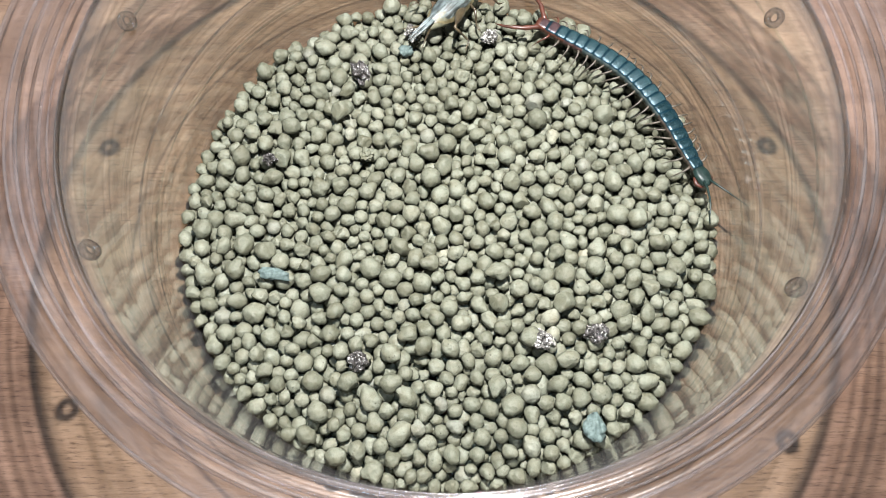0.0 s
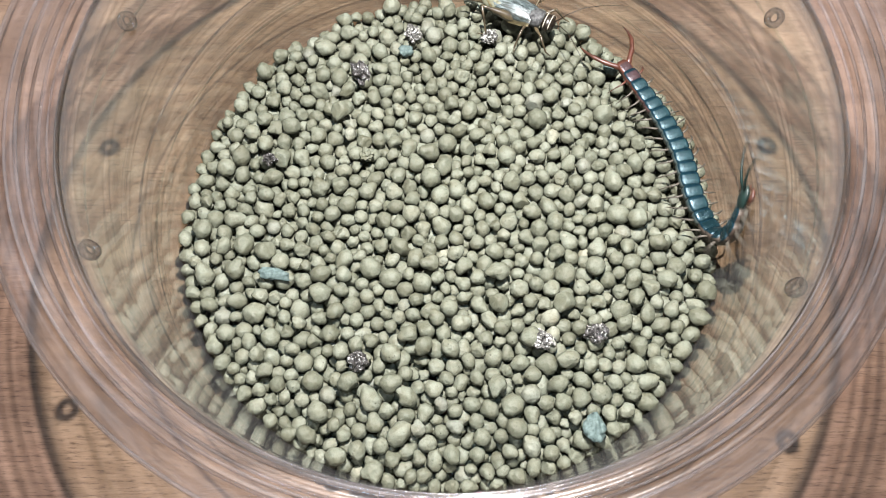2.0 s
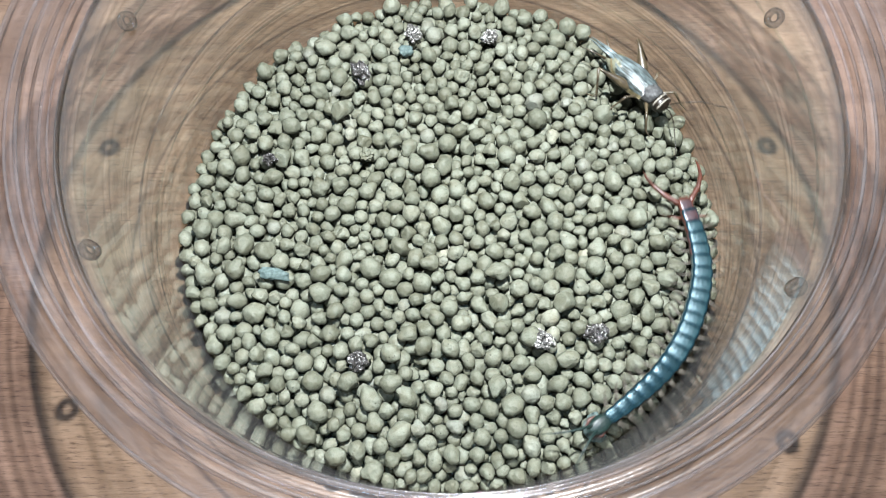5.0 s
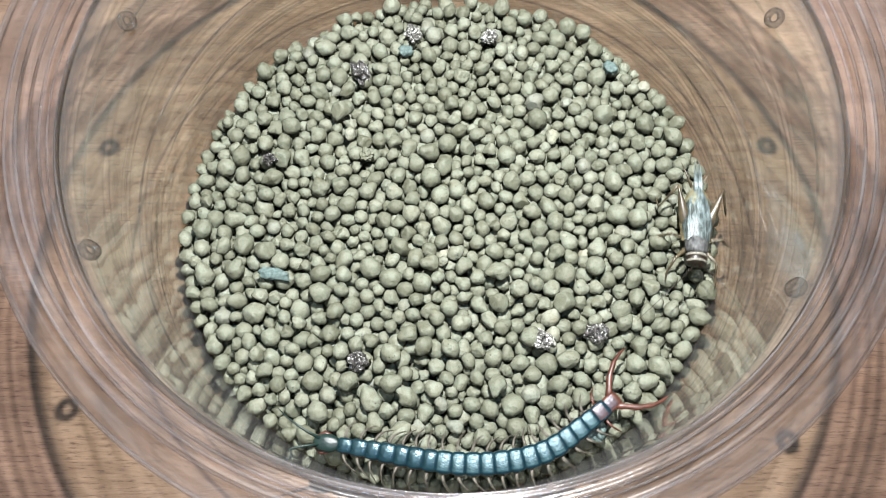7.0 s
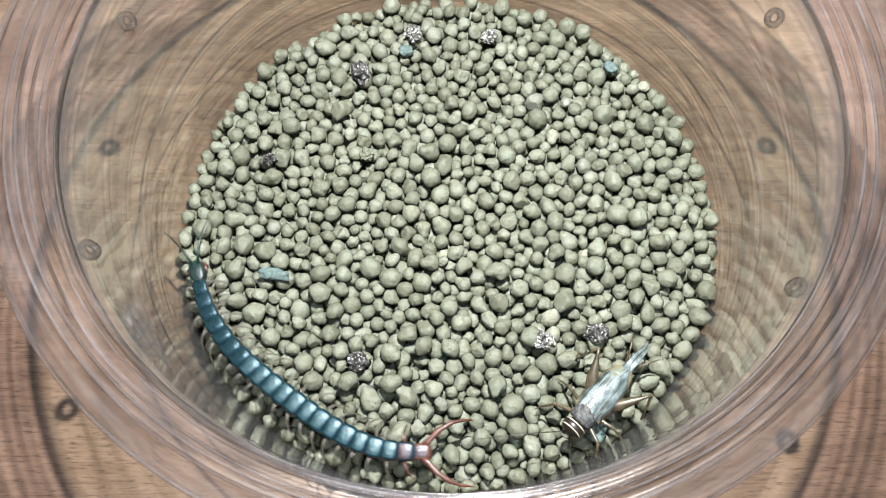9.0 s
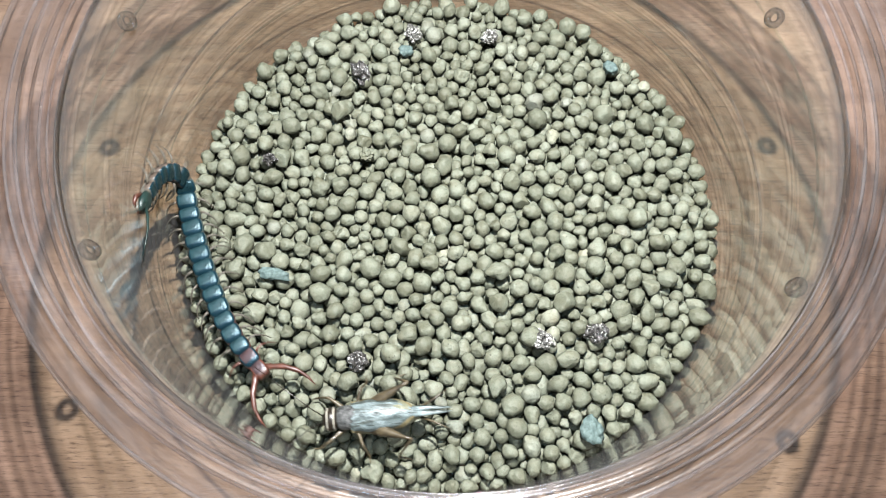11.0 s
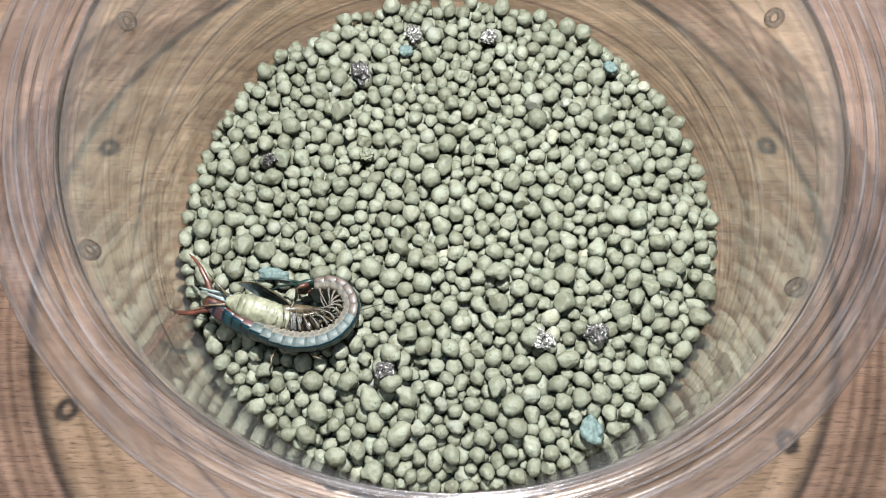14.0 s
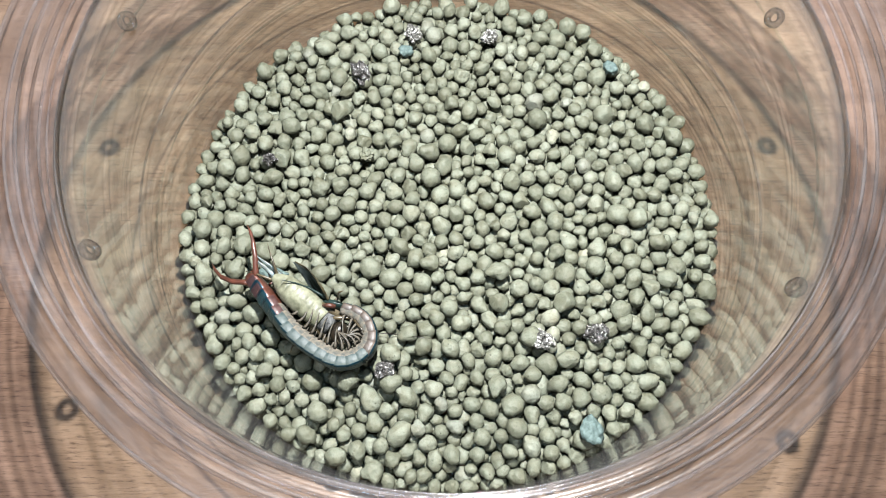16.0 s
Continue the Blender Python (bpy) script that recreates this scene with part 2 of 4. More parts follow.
def add_tube(bm, points, radii, sides=7, mat=0, flat=1.0):
    """A tube through points, with rounded ends; flat squeezes it along its local up."""
    pts = [Vector(q) for q in points]
    rings = []
    for i, q in enumerate(pts):
        d = (pts[min(i + 1, len(pts) - 1)] - pts[max(i - 1, 0)]).normalized()
        up = Vector((0, 0, 1)) if abs(d.z) < 0.95 else Vector((0, 1, 0))
        s = d.cross(up).normalized()
        u = s.cross(d)
        rings.append([bm.verts.new(q + radii[i] * (math.cos(a) * s + flat * math.sin(a) * u)) for a in (2 * math.pi * j / sides for j in range(sides))])
    faces = []
    for a, b in zip(rings, rings[1:]):
        for j in range(sides):
            faces.append(bm.faces.new((a[j], a[(j + 1) % sides], b[(j + 1) % sides], b[j])))
    for ring in (rings[0], rings[-1]):
        faces.append(bm.faces.new(ring))
    for f in faces:
        f.material_index = mat
    bmesh.ops.recalc_face_normals(bm, faces=faces)
    return faces


def add_ball(bm, centre, size, sub=2, mat=0, rough=0.0, seed=0):
    """An ellipsoid, roughened by noise."""
    made = bmesh.ops.create_icosphere(bm, subdivisions=sub, radius=1.0)["verts"]
    off = Vector((seed * 3.1, seed * 1.7, seed * 2.3))
    for v in made:
        k = 1 + rough * noise.noise(v.co * 1.7 + off)
        v.co = Vector((v.co.x * size[0], v.co.y * size[1], v.co.z * size[2])) * k + Vector(centre)
    for f in {f for v in made for f in v.link_faces}:
        f.material_index = mat
    return made


def add_box(bm, lo, hi, bevel=0.0):
    c = [(a + b) / 2 for a, b in zip(lo, hi)]
    made = bmesh.ops.create_cube(bm, size=1.0, matrix=Matrix.LocRotScale(c, None, [b - a for a, b in zip(lo, hi)]))["verts"]
    if bevel:
        bmesh.ops.bevel(bm, geom=list({e for v in made for e in v.link_edges}), offset=bevel, segments=3, affect="EDGES", profile=0.5)


# ------------------------------------------------------------------ room and table
def build_room():
    for name, lo, hi, mat in (
        ("floor", (-2.0, -1.8, -0.80), (2.0, 1.8, -0.74), FLOORING),
        ("ceiling", (-2.0, -1.8, 1.66), (2.0, 1.8, 1.72), PLASTER),
        ("wall_north", (-2.0, 1.8, -0.80), (2.0, 1.9, 1.72), PLASTER),
        ("wall_south", (-2.0, -1.9, -0.80), (2.0, -1.8, 1.72), PLASTER),
        ("wall_east", (2.0, -1.9, -0.80), (2.1, 1.9, 1.72), PLASTER),
        ("wall_west", (-2.1, -1.9, -0.80), (-2.0, 1.9, 1.72), PLASTER),
    ):
        bm = bmesh.new()
        add_box(bm, lo, hi)
        tagged(part(name, bm, mat, smooth=False), "plain " + ("brown floor" if name == "floor" else "off-white plaster") + " of the room round the table", name.split("_")[0], kind="structure")


def build_table():
    table = tagged(new("table"), "reddish brown wooden table with fine straight grain", "table")
    table.location = (0, 0, -0.74)
    bm = bmesh.new()
    add_box(bm, (-0.6, -0.4, 0.712), (0.6, 0.4, 0.74), 0.003)
    part("tabletop", bm, WOOD, table, smooth=False)
    bm = bmesh.new()
    add_box(bm, (-0.03, -0.03, 0.0), (0.03, 0.03, 0.712), 0.004)
    leg = part("leg", bm, WOOD, table, smooth=False)
    leg.location = (-0.54, -0.34, 0)
    for x, y in ((0.54, -0.34), (-0.54, 0.34), (0.54, 0.34)):
        shared("leg", leg.data, table, pose(x, y, 0))


# ------------------------------------------------------------------ tub
def mm(*points):
    return [(a / 1000, b / 1000) for a, b in points]


def build_tub():
    tub = tagged(new("plastic_tub"), "round clear plastic tub without its lid, standing on the wooden table", "tub")
    bm = bmesh.new()
    add_lathe(bm, mm((0.02, 3.9), (66, 3.9), (69.0, 4.2), (70.0, 5.0), (71.2, 5.0), (70.2, 1.4), (68.4, 0.2), (66.5, 0.2), (65.0, 2.7), (0.02, 2.8)))
    part("base", bm, WALL_PLASTIC, tub)
    bm = bmesh.new()
    add_lathe(bm, mm((70.0, 5.05), (70.8, 9), (71.3, 15), (72.7, 40), (73.9, 63), (74.2, 69.0), (75.4, 69.0), (75.1, 63), (73.9, 40), (72.5, 15), (71.9, 9), (71.2, 5.05)))
    part("wall", bm, WALL_PLASTIC, tub)
    bm = bmesh.new()
    add_lathe(bm, mm((74.2, 69.05), (74.35, 70.2), (74.8, 71.4), (75.2, 72.8), (75.6, 73.6), (76.6, 73.75), (77.6, 73.9), (78.2, 75.4), (78.9, 76.4), (79.8, 76.7), (80.9, 76.6), (82.2, 76.5), (83.6, 76.8),
                    (84.1, 76.4), (84.1, 75.3), (83.2, 74.8), (82.2, 75.1), (80.9, 75.4), (79.8, 75.5), (78.9, 75.2), (78.3, 74.2), (77.8, 73.0), (76.6, 72.7), (76.0, 71.6), (75.4, 69.05)), 200)
    part("rim", bm, FLANGE_PLASTIC, tub, "stepped clear rim that takes a lid")
    for r, z, w, h in ((74.40, 70.2, 0.16, 0.35), (75.0, 72.0, 0.18, 0.35), (75.6, 73.7, 0.28, 0.35), (77.5, 74.0, 0.30, 0.35), (78.4, 76.3, 0.32, 0.5), (80.0, 76.9, 0.30, 0.30), (84.0, 76.9, 0.36, 0.8)):
        bm = bmesh.new()
        add_lathe(bm, mm(*[(r + w * math.cos(radians(a)), z + h * math.sin(radians(a))) for a in range(0, 360, 30)]), 220)
        part("rim_bead", bm, RIM_PLASTIC, tub, "rounded clear bead of the rim")
    # thin rings added to the wall, standing in for bright lines of light
    for r, z, w, h in ((73.0, 22.0, 0.12, 0.5), (73.5, 32.0, 0.16, 0.7), (74.9, 57.0, 0.12, 0.5)):
        bm = bmesh.new()
        add_lathe(bm, mm(*[(r + w * math.cos(radians(a)), z + h * math.sin(radians(a))) for a in range(0, 360, 45)]), 160)
        part("wall_ring", bm, RIM_PLASTIC if z == 32.0 else WALL_PLASTIC, tub, "faint ring added round the wall for thin lines of light")
    # four small moulded rings on the wall under the rim
    bm = bmesh.new()
    add_lathe(bm, mm((0.85, 0), (2.1, 0), (2.15, 0.8), (1.9, 1.2), (1.2, 1.2), (0.85, 0.8)), 28)
    lug = part("moulded_lug", bm, LUG_PLASTIC, tub, "small clear moulded ring")
    lugs = [(161.3, 0.0594), (19.0, 0.0600), (204.5, 0.0622), (329.8, 0.0598)]
    for k, (deg, z) in enumerate(lugs):
        a = radians(deg)
        m = Matrix.Translation((0.0737 * math.cos(a), 0.0737 * math.sin(a), z)) @ Euler((0, radians(126), a)).to_matrix().to_4x4()
        if k:
            shared("moulded_lug", lug.data, tub, m, "small clear moulded ring")
        else:
            lug.matrix_basis = m


# ------------------------------------------------------------------ clay pellets
def settle(count, seed):
    """Drops balls of mixed size into the tub and lets them come to rest: centres and radii."""
    rng = np.random.default_rng(seed)
    rad = np.clip(rng.lognormal(math.log(0.00176), 0.19, count), 0.0010, 0.0028)
    ang, dist = rng.uniform(0, 2 * np.pi, count), 0.066 * np.sqrt(rng.uniform(0, 1, count))
    pos = np.stack([dist * np.cos(ang), dist * np.sin(ang), rng.uniform(0.006, 0.042, count)], -1)
    pairs = None
    for step in range(260):
        pos[:, 2] -= 0.00035 if step < 200 else 0.00012
        if step % 5 == 0:
            near = []
            order = np.argsort(pos[:, 0])
            xs = pos[order, 0]
            hi = np.searchsorted(xs, xs + 0.0085)
            for i in range(count):
                j = order[i + 1:hi[i]]
                if len(j):
                    q = pos[j] - pos[order[i]]
                    j = j[(np.abs(q[:, 1]) < 0.0085) & (np.abs(q[:, 2]) < 0.0085)]
                    near.append(np.stack([np.full(len(j), order[i]), j], -1))
            pairs = np.concatenate(near)
        a, b = pairs[:, 0], pairs[:, 1]
        for _ in range(2):
            d = pos[b] - pos[a]
            gap = np.linalg.norm(d, axis=1) + 1e-9
            over = np.maximum(0, (rad[a] + rad[b]) * 1.0 - gap)
            push = d * (0.42 * over / gap)[:, None]
            for k in range(3):
                pos[:, k] += np.bincount(b, push[:, k], count) - np.bincount(a, push[:, k], count)
            pos[:, 2] = np.maximum(pos[:, 2], 0.0040 + rad)
            r = np.hypot(pos[:, 0], pos[:, 1]) + 1e-9
            lim = 0.0712 - rad
            k = np.where(r > lim, lim / r, 1.0)
            pos[:, 0] *= k
            pos[:, 1] *= k
    return pos, rad


def pellet_shapes(sub):
    """Sixteen clay grains of unit radius: round, egg-shaped, twinned and chipped."""
    shapes = []
    for s in range(16):
        rng = random.Random(100 + s)
        bm = bmesh.new()
        bmesh.ops.create_icosphere(bm, subdivisions=sub, radius=1.0)
        long = rng.choice((1.0, 1.0, 1.06, 1.12, 1.24))
        stretch = (long, rng.uniform(0.90, 1.0) / long ** 0.3, rng.uniform(0.88, 0.98))
        broken = s % 8 == 4
        cuts = [(Vector((rng.uniform(-1, 1), rng.uniform(-1, 1), rng.uniform(-1, 1))).normalized(), rng.uniform(0.55, 0.75) if broken else rng.uniform(0.80, 0.95)) for _ in range(5)]
        lobe = Vector((rng.uniform(-1, 1), rng.uniform(-1, 1), rng.uniform(-0.2, 0.6))).normalized()
        twin = (0.0, 0.0, 0.66, 0.0, 0.0, 0.56, 0.0, 0.72)[s % 8]
        knob = (0.0, 0.42, 0.0, 0.0, 0.0, 0.45, 0.0, 0.0)[s % 8]
        off = Vector((s * 5.3, s * 2.9, s * 1.1))
        for v in bm.verts:
            n = v.co.normalized()
            k = 1 + 0.17 * noise.noise(n * 1.1 + off) + 0.12 * noise.noise(n * 2.3 + off) + 0.10 * noise.noise(n * 3.6 + off) + 0.04 * noise.noise(n * 8.0 + off)
            for side, ball in ((lobe, twin), (Vector((-lobe.y, lobe.x, 0.5)).normalized(), knob)):
                # the outer skin of a second ball grown on to the first
                near = n.dot(side) * 0.85
                deep = near * near - 0.7225 + ball * ball
                if ball and near > 0 and deep > 0:
                    k = max(k, near + math.sqrt(deep))
            v.co = Vector((n.x * stretch[0], n.y * stretch[1], n.z * stretch[2])) * k
            for d, far in cuts:
                over = v.co.dot(d) - far
                if over > 0:
                    v.co -= d * (over * (0.85 if broken else 0.5))
            v.co *= 0.93 if twin else 1.04
        shapes.append(bm)
    return shapes


def build_pellets():
    bed = tagged(new("clay_pellet_bed"), "bed of rounded grey-green baked clay pellets covering the tub's bottom", "substrate")
    pos, rad = settle(4050, 5)
    top = np.quantile(pos[:, 2], 0.90)
    rng = np.random.default_rng(8)
    fine, coarse = pellet_shapes(3), pellet_shapes(2)
    coords = [[np.array([v.co[:] for v in bm.verts]) for bm in kind] for kind in (coarse, fine)]
    faces = [[np.array([[v.index for v in f.verts] for f in bm.faces]) for bm in kind] for kind in (coarse, fine)]
    meshes = []
    for bm in fine:
        mesh = bpy.data.meshes.new("pellet")
        bm.to_mesh(mesh)
        mesh.materials.append(CLAY)
        mesh.polygons.foreach_set("use_smooth", [True] * len(mesh.polygons))
        meshes.append(mesh)
    for bm in fine + coarse:
        bm.free()
    front = [i for i in np.argsort(pos[:, 1]) if pos[i, 2] > top - 0.0042][:300]
    single = set(int(i) for i in front)
    verts, polys, base = [], [], 0
    for i in range(len(pos)):
        s = int(rng.integers(16))
        e = Euler(rng.uniform(-0.5, 0.5, 2).tolist() + [rng.uniform(0, 6.28)])
        m = Matrix.LocRotScale(Vector(pos[i]), e, Vector((1, 1, 1)) * float(rad[i]) * 0.95)
        if i in single:
            shared("pellet", meshes[s], bed, m)
            continue
        a, near = np.array(m), int(pos[i, 2] > top - 0.0055)
        verts.append(coords[near][s] @ a[:3, :3].T + a[:3, 3])
        polys.append(faces[near][s] + base)
        base += len(coords[near][s])
    mesh = bpy.data.meshes.new("pellets")
    mesh.from_pydata(np.concatenate(verts), [], np.concatenate(polys))
    mesh.materials.append(CLAY)
    mesh.polygons.foreach_set("use_smooth", [True] * len(mesh.polygons))
    rest = new("pellet_heap", mesh)
    rest.parent = bed
    tagged(rest, "grey-green clay pellets heaped below and behind", kind="stuff")


# ------------------------------------------------------------------ crumbs on the pellets
def crumb(name, label, category, x, y, size, mat, seed, turn=0.0, flat=0.8, z=15.6, jag=1.0):
    bm = bmesh.new()
    rng = random.Random(seed)
    bmesh.ops.create_icosphere(bm, subdivisions=3, radius=1.0)
    for v in bm.verts:
        n = v.co.normalized()
        k = 1 + 0.42 * noise.noise(n * 1.6 + Vector((seed, 0, 0))) + jag * 0.22 * noise.cell(n * 4.2 + Vector((0, seed, 0))) + jag * 0.10 * rng.uniform(-1, 1)
        v.co = Vector((n.x * size[0], n.y * size[1], n.z * size[1] * flat)) * (0.92 * k / 1000)
    ob = part(name, bm, mat, smooth=mat is TURQUOISE)
    ob.matrix_basis = pose(x / 1000, y / 1000, z / 1000, 0, 0, turn)
    return tagged(ob, label, category, "crumbs on the pellets" if category == "crumb" else "")


def build_crumbs():
    dark = "glittering dark dropping lying among the clay pellets"
    grey = "silvery grey crumbly dropping lying on the clay pellets"
    crumb("dark_crumb", dark, "crumb", -24.8, 41.2, (2.9, 3.2), GREY_CRUST, 3, 20)
    crumb("dark_crumb", dark, "crumb", -47.9, 13.7, (1.6, 1.8), GREY_CRUST, 5, 70)
    moved = crumb("dark_crumb", "glittering dark dropping that gets knocked aside", "crumb", -21.9, -41.0, (2.3, 2.4), GREY_CRUST, 7, 110)
    crumb("grey_crumb", grey, "crumb", 22.5, -35.9, (3.2, 2.3), GREY_FLECK, 9, -20)
    crumb("dark_crumb", dark, "crumb", 35.7, -34.0, (2.9, 2.4), GREY_CRUST, 11, 0)
    crumb("grey_crumb", grey, "crumb", -10.3, 54.3, (2.3, 2.9), GREY_FLECK, 13, 10)
    crumb("grey_crumb", grey, "crumb", 11.5, 53.1, (2.5, 2.0), GREY_FLECK, 15, 30)
    blue = "pale turquoise mineral flake lying among the clay pellets"
    crumb("mineral_flake", blue, "flake", -44.1, -19.0, (4.3, 1.8), TURQUOISE, 21, -8, 0.6, jag=0.45)
    flake = crumb("mineral_flake", "pale turquoise mineral flake near the tub's wall", "flake", 33.6, -56.6, (2.6, 3.3), TURQUOISE, 31, 10, 0.4, jag=0.8)
    crumb("mineral_flake", blue, "flake", -12.3, 48.4, (2.1, 2.0), TURQUOISE, 25, 0, jag=0.45)
    crumb("mineral_flake", blue, "flake", 45.5, 42.7, (1.9, 2.2), TURQUOISE, 27, 40, jag=0.45)
    crumb("mineral_flake", "pale yellowish broken pellet", "flake", -21.9, 15.1, (2.2, 1.8), CLAY, 29, 40)
    return moved, flake


# ------------------------------------------------------------------ centipede
SEGMENTS = 21
LENGTH = 0.075


def half_width(k):
    """Half the body's width at segment k, counted from the tail."""
    u = k / (SEGMENTS - 1)
    return 0.00255 * (0.42 + 0.58 * math.sin(math.pi * min(1, 0.10 + 0.85 * u)) ** 0.5) * (0.92 if k == 0 else 1.0)


def segment_mesh(w, length, top, edge, side, flank):
    """One body ring along x: a domed back plate with a dark seam, and a pale underside."""
    bm = bmesh.new()
    xs = (-0.60, -0.50, -0.42, -0.26, 0.1, 0.34, 0.43, 0.48)
    grow = (0.66, 0.78, 0.95, 1.03, 1.06, 1.01, 0.93, 0.70)
    under = (0.90, 0.93, 0.97, 1.04, 1.06, 1.00, 0.95, 0.90)
    n = 16
    rings = []
    for x, g, h in zip(xs, grow, under):
        ring = []
        for j in range(n):
            a = 2 * math.pi * j / n
            y, z = math.cos(a), math.sin(a)
            y = math.copysign(abs(y) ** 0.8, y)
            if z > 0:
                crease = 0.035 if j in (3, 5) else 0.0
                ring.append(bm.verts.new((x * length, y * w * g, (0.55 * z ** 0.48 + 0.05 - crease - 0.05 * x) * w * g)))
            else:
                ring.append(bm.verts.new((x * length, y * w * h * 0.97, 1.22 * z * w * h + 0.05 * w)))
        rings.append(ring)
    for i, (a, b) in enumerate(zip(rings, rings[1:])):
        for j in range(n):
            f = bm.faces.new((a[j], a[(j + 1) % n], b[(j + 1) % n], b[j]))
            upper = j < n // 2
            f.material_index = ((1 if i in (0, 1, 2, 6) or j in (1, n // 2 - 2) else 0) if 0 < j < n // 2 - 1 else 3) if upper else (3 if j in (n // 2, n - 1) else 2)
    bm.faces.new(rings[0]).material_index = 2
    bm.faces.new(rings[-1]).material_index = 2
    bmesh.ops.recalc_face_normals(bm, faces=bm.faces)
    return bm, (top, edge, side, flank)


def leg_mesh(side, size=1.0):
    """A jointed leg that arches out and down; side is 1 for the left."""
    bm = bmesh.new()
    pts = [(0, 0, 0), (0.0003, 0.0012, 0.0004), (0.0001, 0.0027, 0.0003), (-0.0006, 0.0042, -0.0006), (-0.0013, 0.0052, -0.0019), (-0.0018, 0.0057, -0.0030)]
    pts = [(x * size, y * 0.86 * side * size, z * size) for x, y, z in pts]
    add_tube(bm, pts, [0.00031, 0.00033, 0.00026, 0.00019, 0.00012, 0.00004], 6)
    return bm


def build_centipede():
    body = tagged(new("centipede"), "glossy teal blue centipede with red tail legs on clay pellets", "centipede")
    pitch = LENGTH / (SEGMENTS + 1.2)
    legs = {}
    for side in (1, -1):
        for red in (False, True):
            mesh = bpy.data.meshes.new("leg")
            bm = leg_mesh(side)
            bm.to_mesh(mesh)
            bm.free()
            mesh.materials.append(RED if red else LEG)
            mesh.polygons.foreach_set("use_smooth", [True] * len(mesh.polygons))
            legs[side, red] = mesh
    rings, walkers = [], []
    for k in range(SEGMENTS):
        w = half_width(k)
        if k == 0:
            bm, mats = segment_mesh(w, pitch * 1.08, PLATE_TAIL, RED, RED, RED)
            ring = part("tail_segment", bm, mats, body, "red tail ring")
        else:
            bm, mats = segment_mesh(w, pitch * (1.14 if k % 2 else 1.02), PLATE_TAIL if k == 1 else PLATE if k < 14 else PLATE_FRONT, PLATE_EDGE, RED if k < 4 else BELLY, RED if k < 3 else ROSY_FLANK if k < 5 else BROWN_FLANK if k > 14 else FLANK)
            ring = part("body_segment", bm, mats, body)
        rings.append(ring)
        if k == 0:
            for side in (1, -1):
                bm = bmesh.new()
                s = side
                add_tube(bm, [(0, 0.0010 * s, 0), (-0.0014, 0.0022 * s, 0.0004), (-0.0019, 0.0027 * s, 0.0005), (-0.0036, 0.0045 * s, 0.0009), (-0.0042, 0.0049 * s, 0.0010), (-0.0064, 0.0062 * s, 0.0011), (-0.0070, 0.0065 * s, 0.0010), (-0.0094, 0.0071 * s, 0.0006), (-0.0118, 0.0072 * s, 0.0001)],
                         [0.0007, 0.00082, 0.00066, 0.00074, 0.00056, 0.00060, 0.00043, 0.00038, 0.00006], 9)
                part("terminal_leg", bm, RED, ring, "thick red tail leg")
        else:
            for side in (1, -1):
                leg = shared("leg", legs[side, k < 2], ring, pose(0, side * w * 0.86, -0.0004))
                walkers.append((leg, side, k, w))
    bm = bmesh.new()
    add_ball(bm, (0.0009, 0, 0.0001), (0.0031, 0.0021, 0.0010), 3, 0, 0.14, 3)
    head = part("head", bm, HEAD, body, "dull olive green head")
    for s in (1, -1):
        bm = bmesh.new()
        pts = [(0.0026, 0.0007 * s, 0.0006), (0.0050, 0.0014 * s, 0.0014), (0.0078, 0.0025 * s, 0.0019), (0.0108, 0.0040 * s, 0.0018), (0.0135, 0.0058 * s, 0.0012)]
        add_tube(bm, pts, [0.00036, 0.00032, 0.00026, 0.00018, 0.00007], 6)
        part("antenna", bm, HEAD, head)
        bm = bmesh.new()
        add_tube(bm, [(0.0004, 0.0016 * s, -0.0007), (0.0020, 0.0022 * s, -0.0010), (0.0032, 0.0014 * s, -0.0012), (0.0036, 0.0004 * s, -0.0012)], [0.0006, 0.0006, 0.0004, 0.00008], 7)
        part("fang_leg", bm, RED, head, "reddish curved fang leg")
    return body, rings, head, walkers


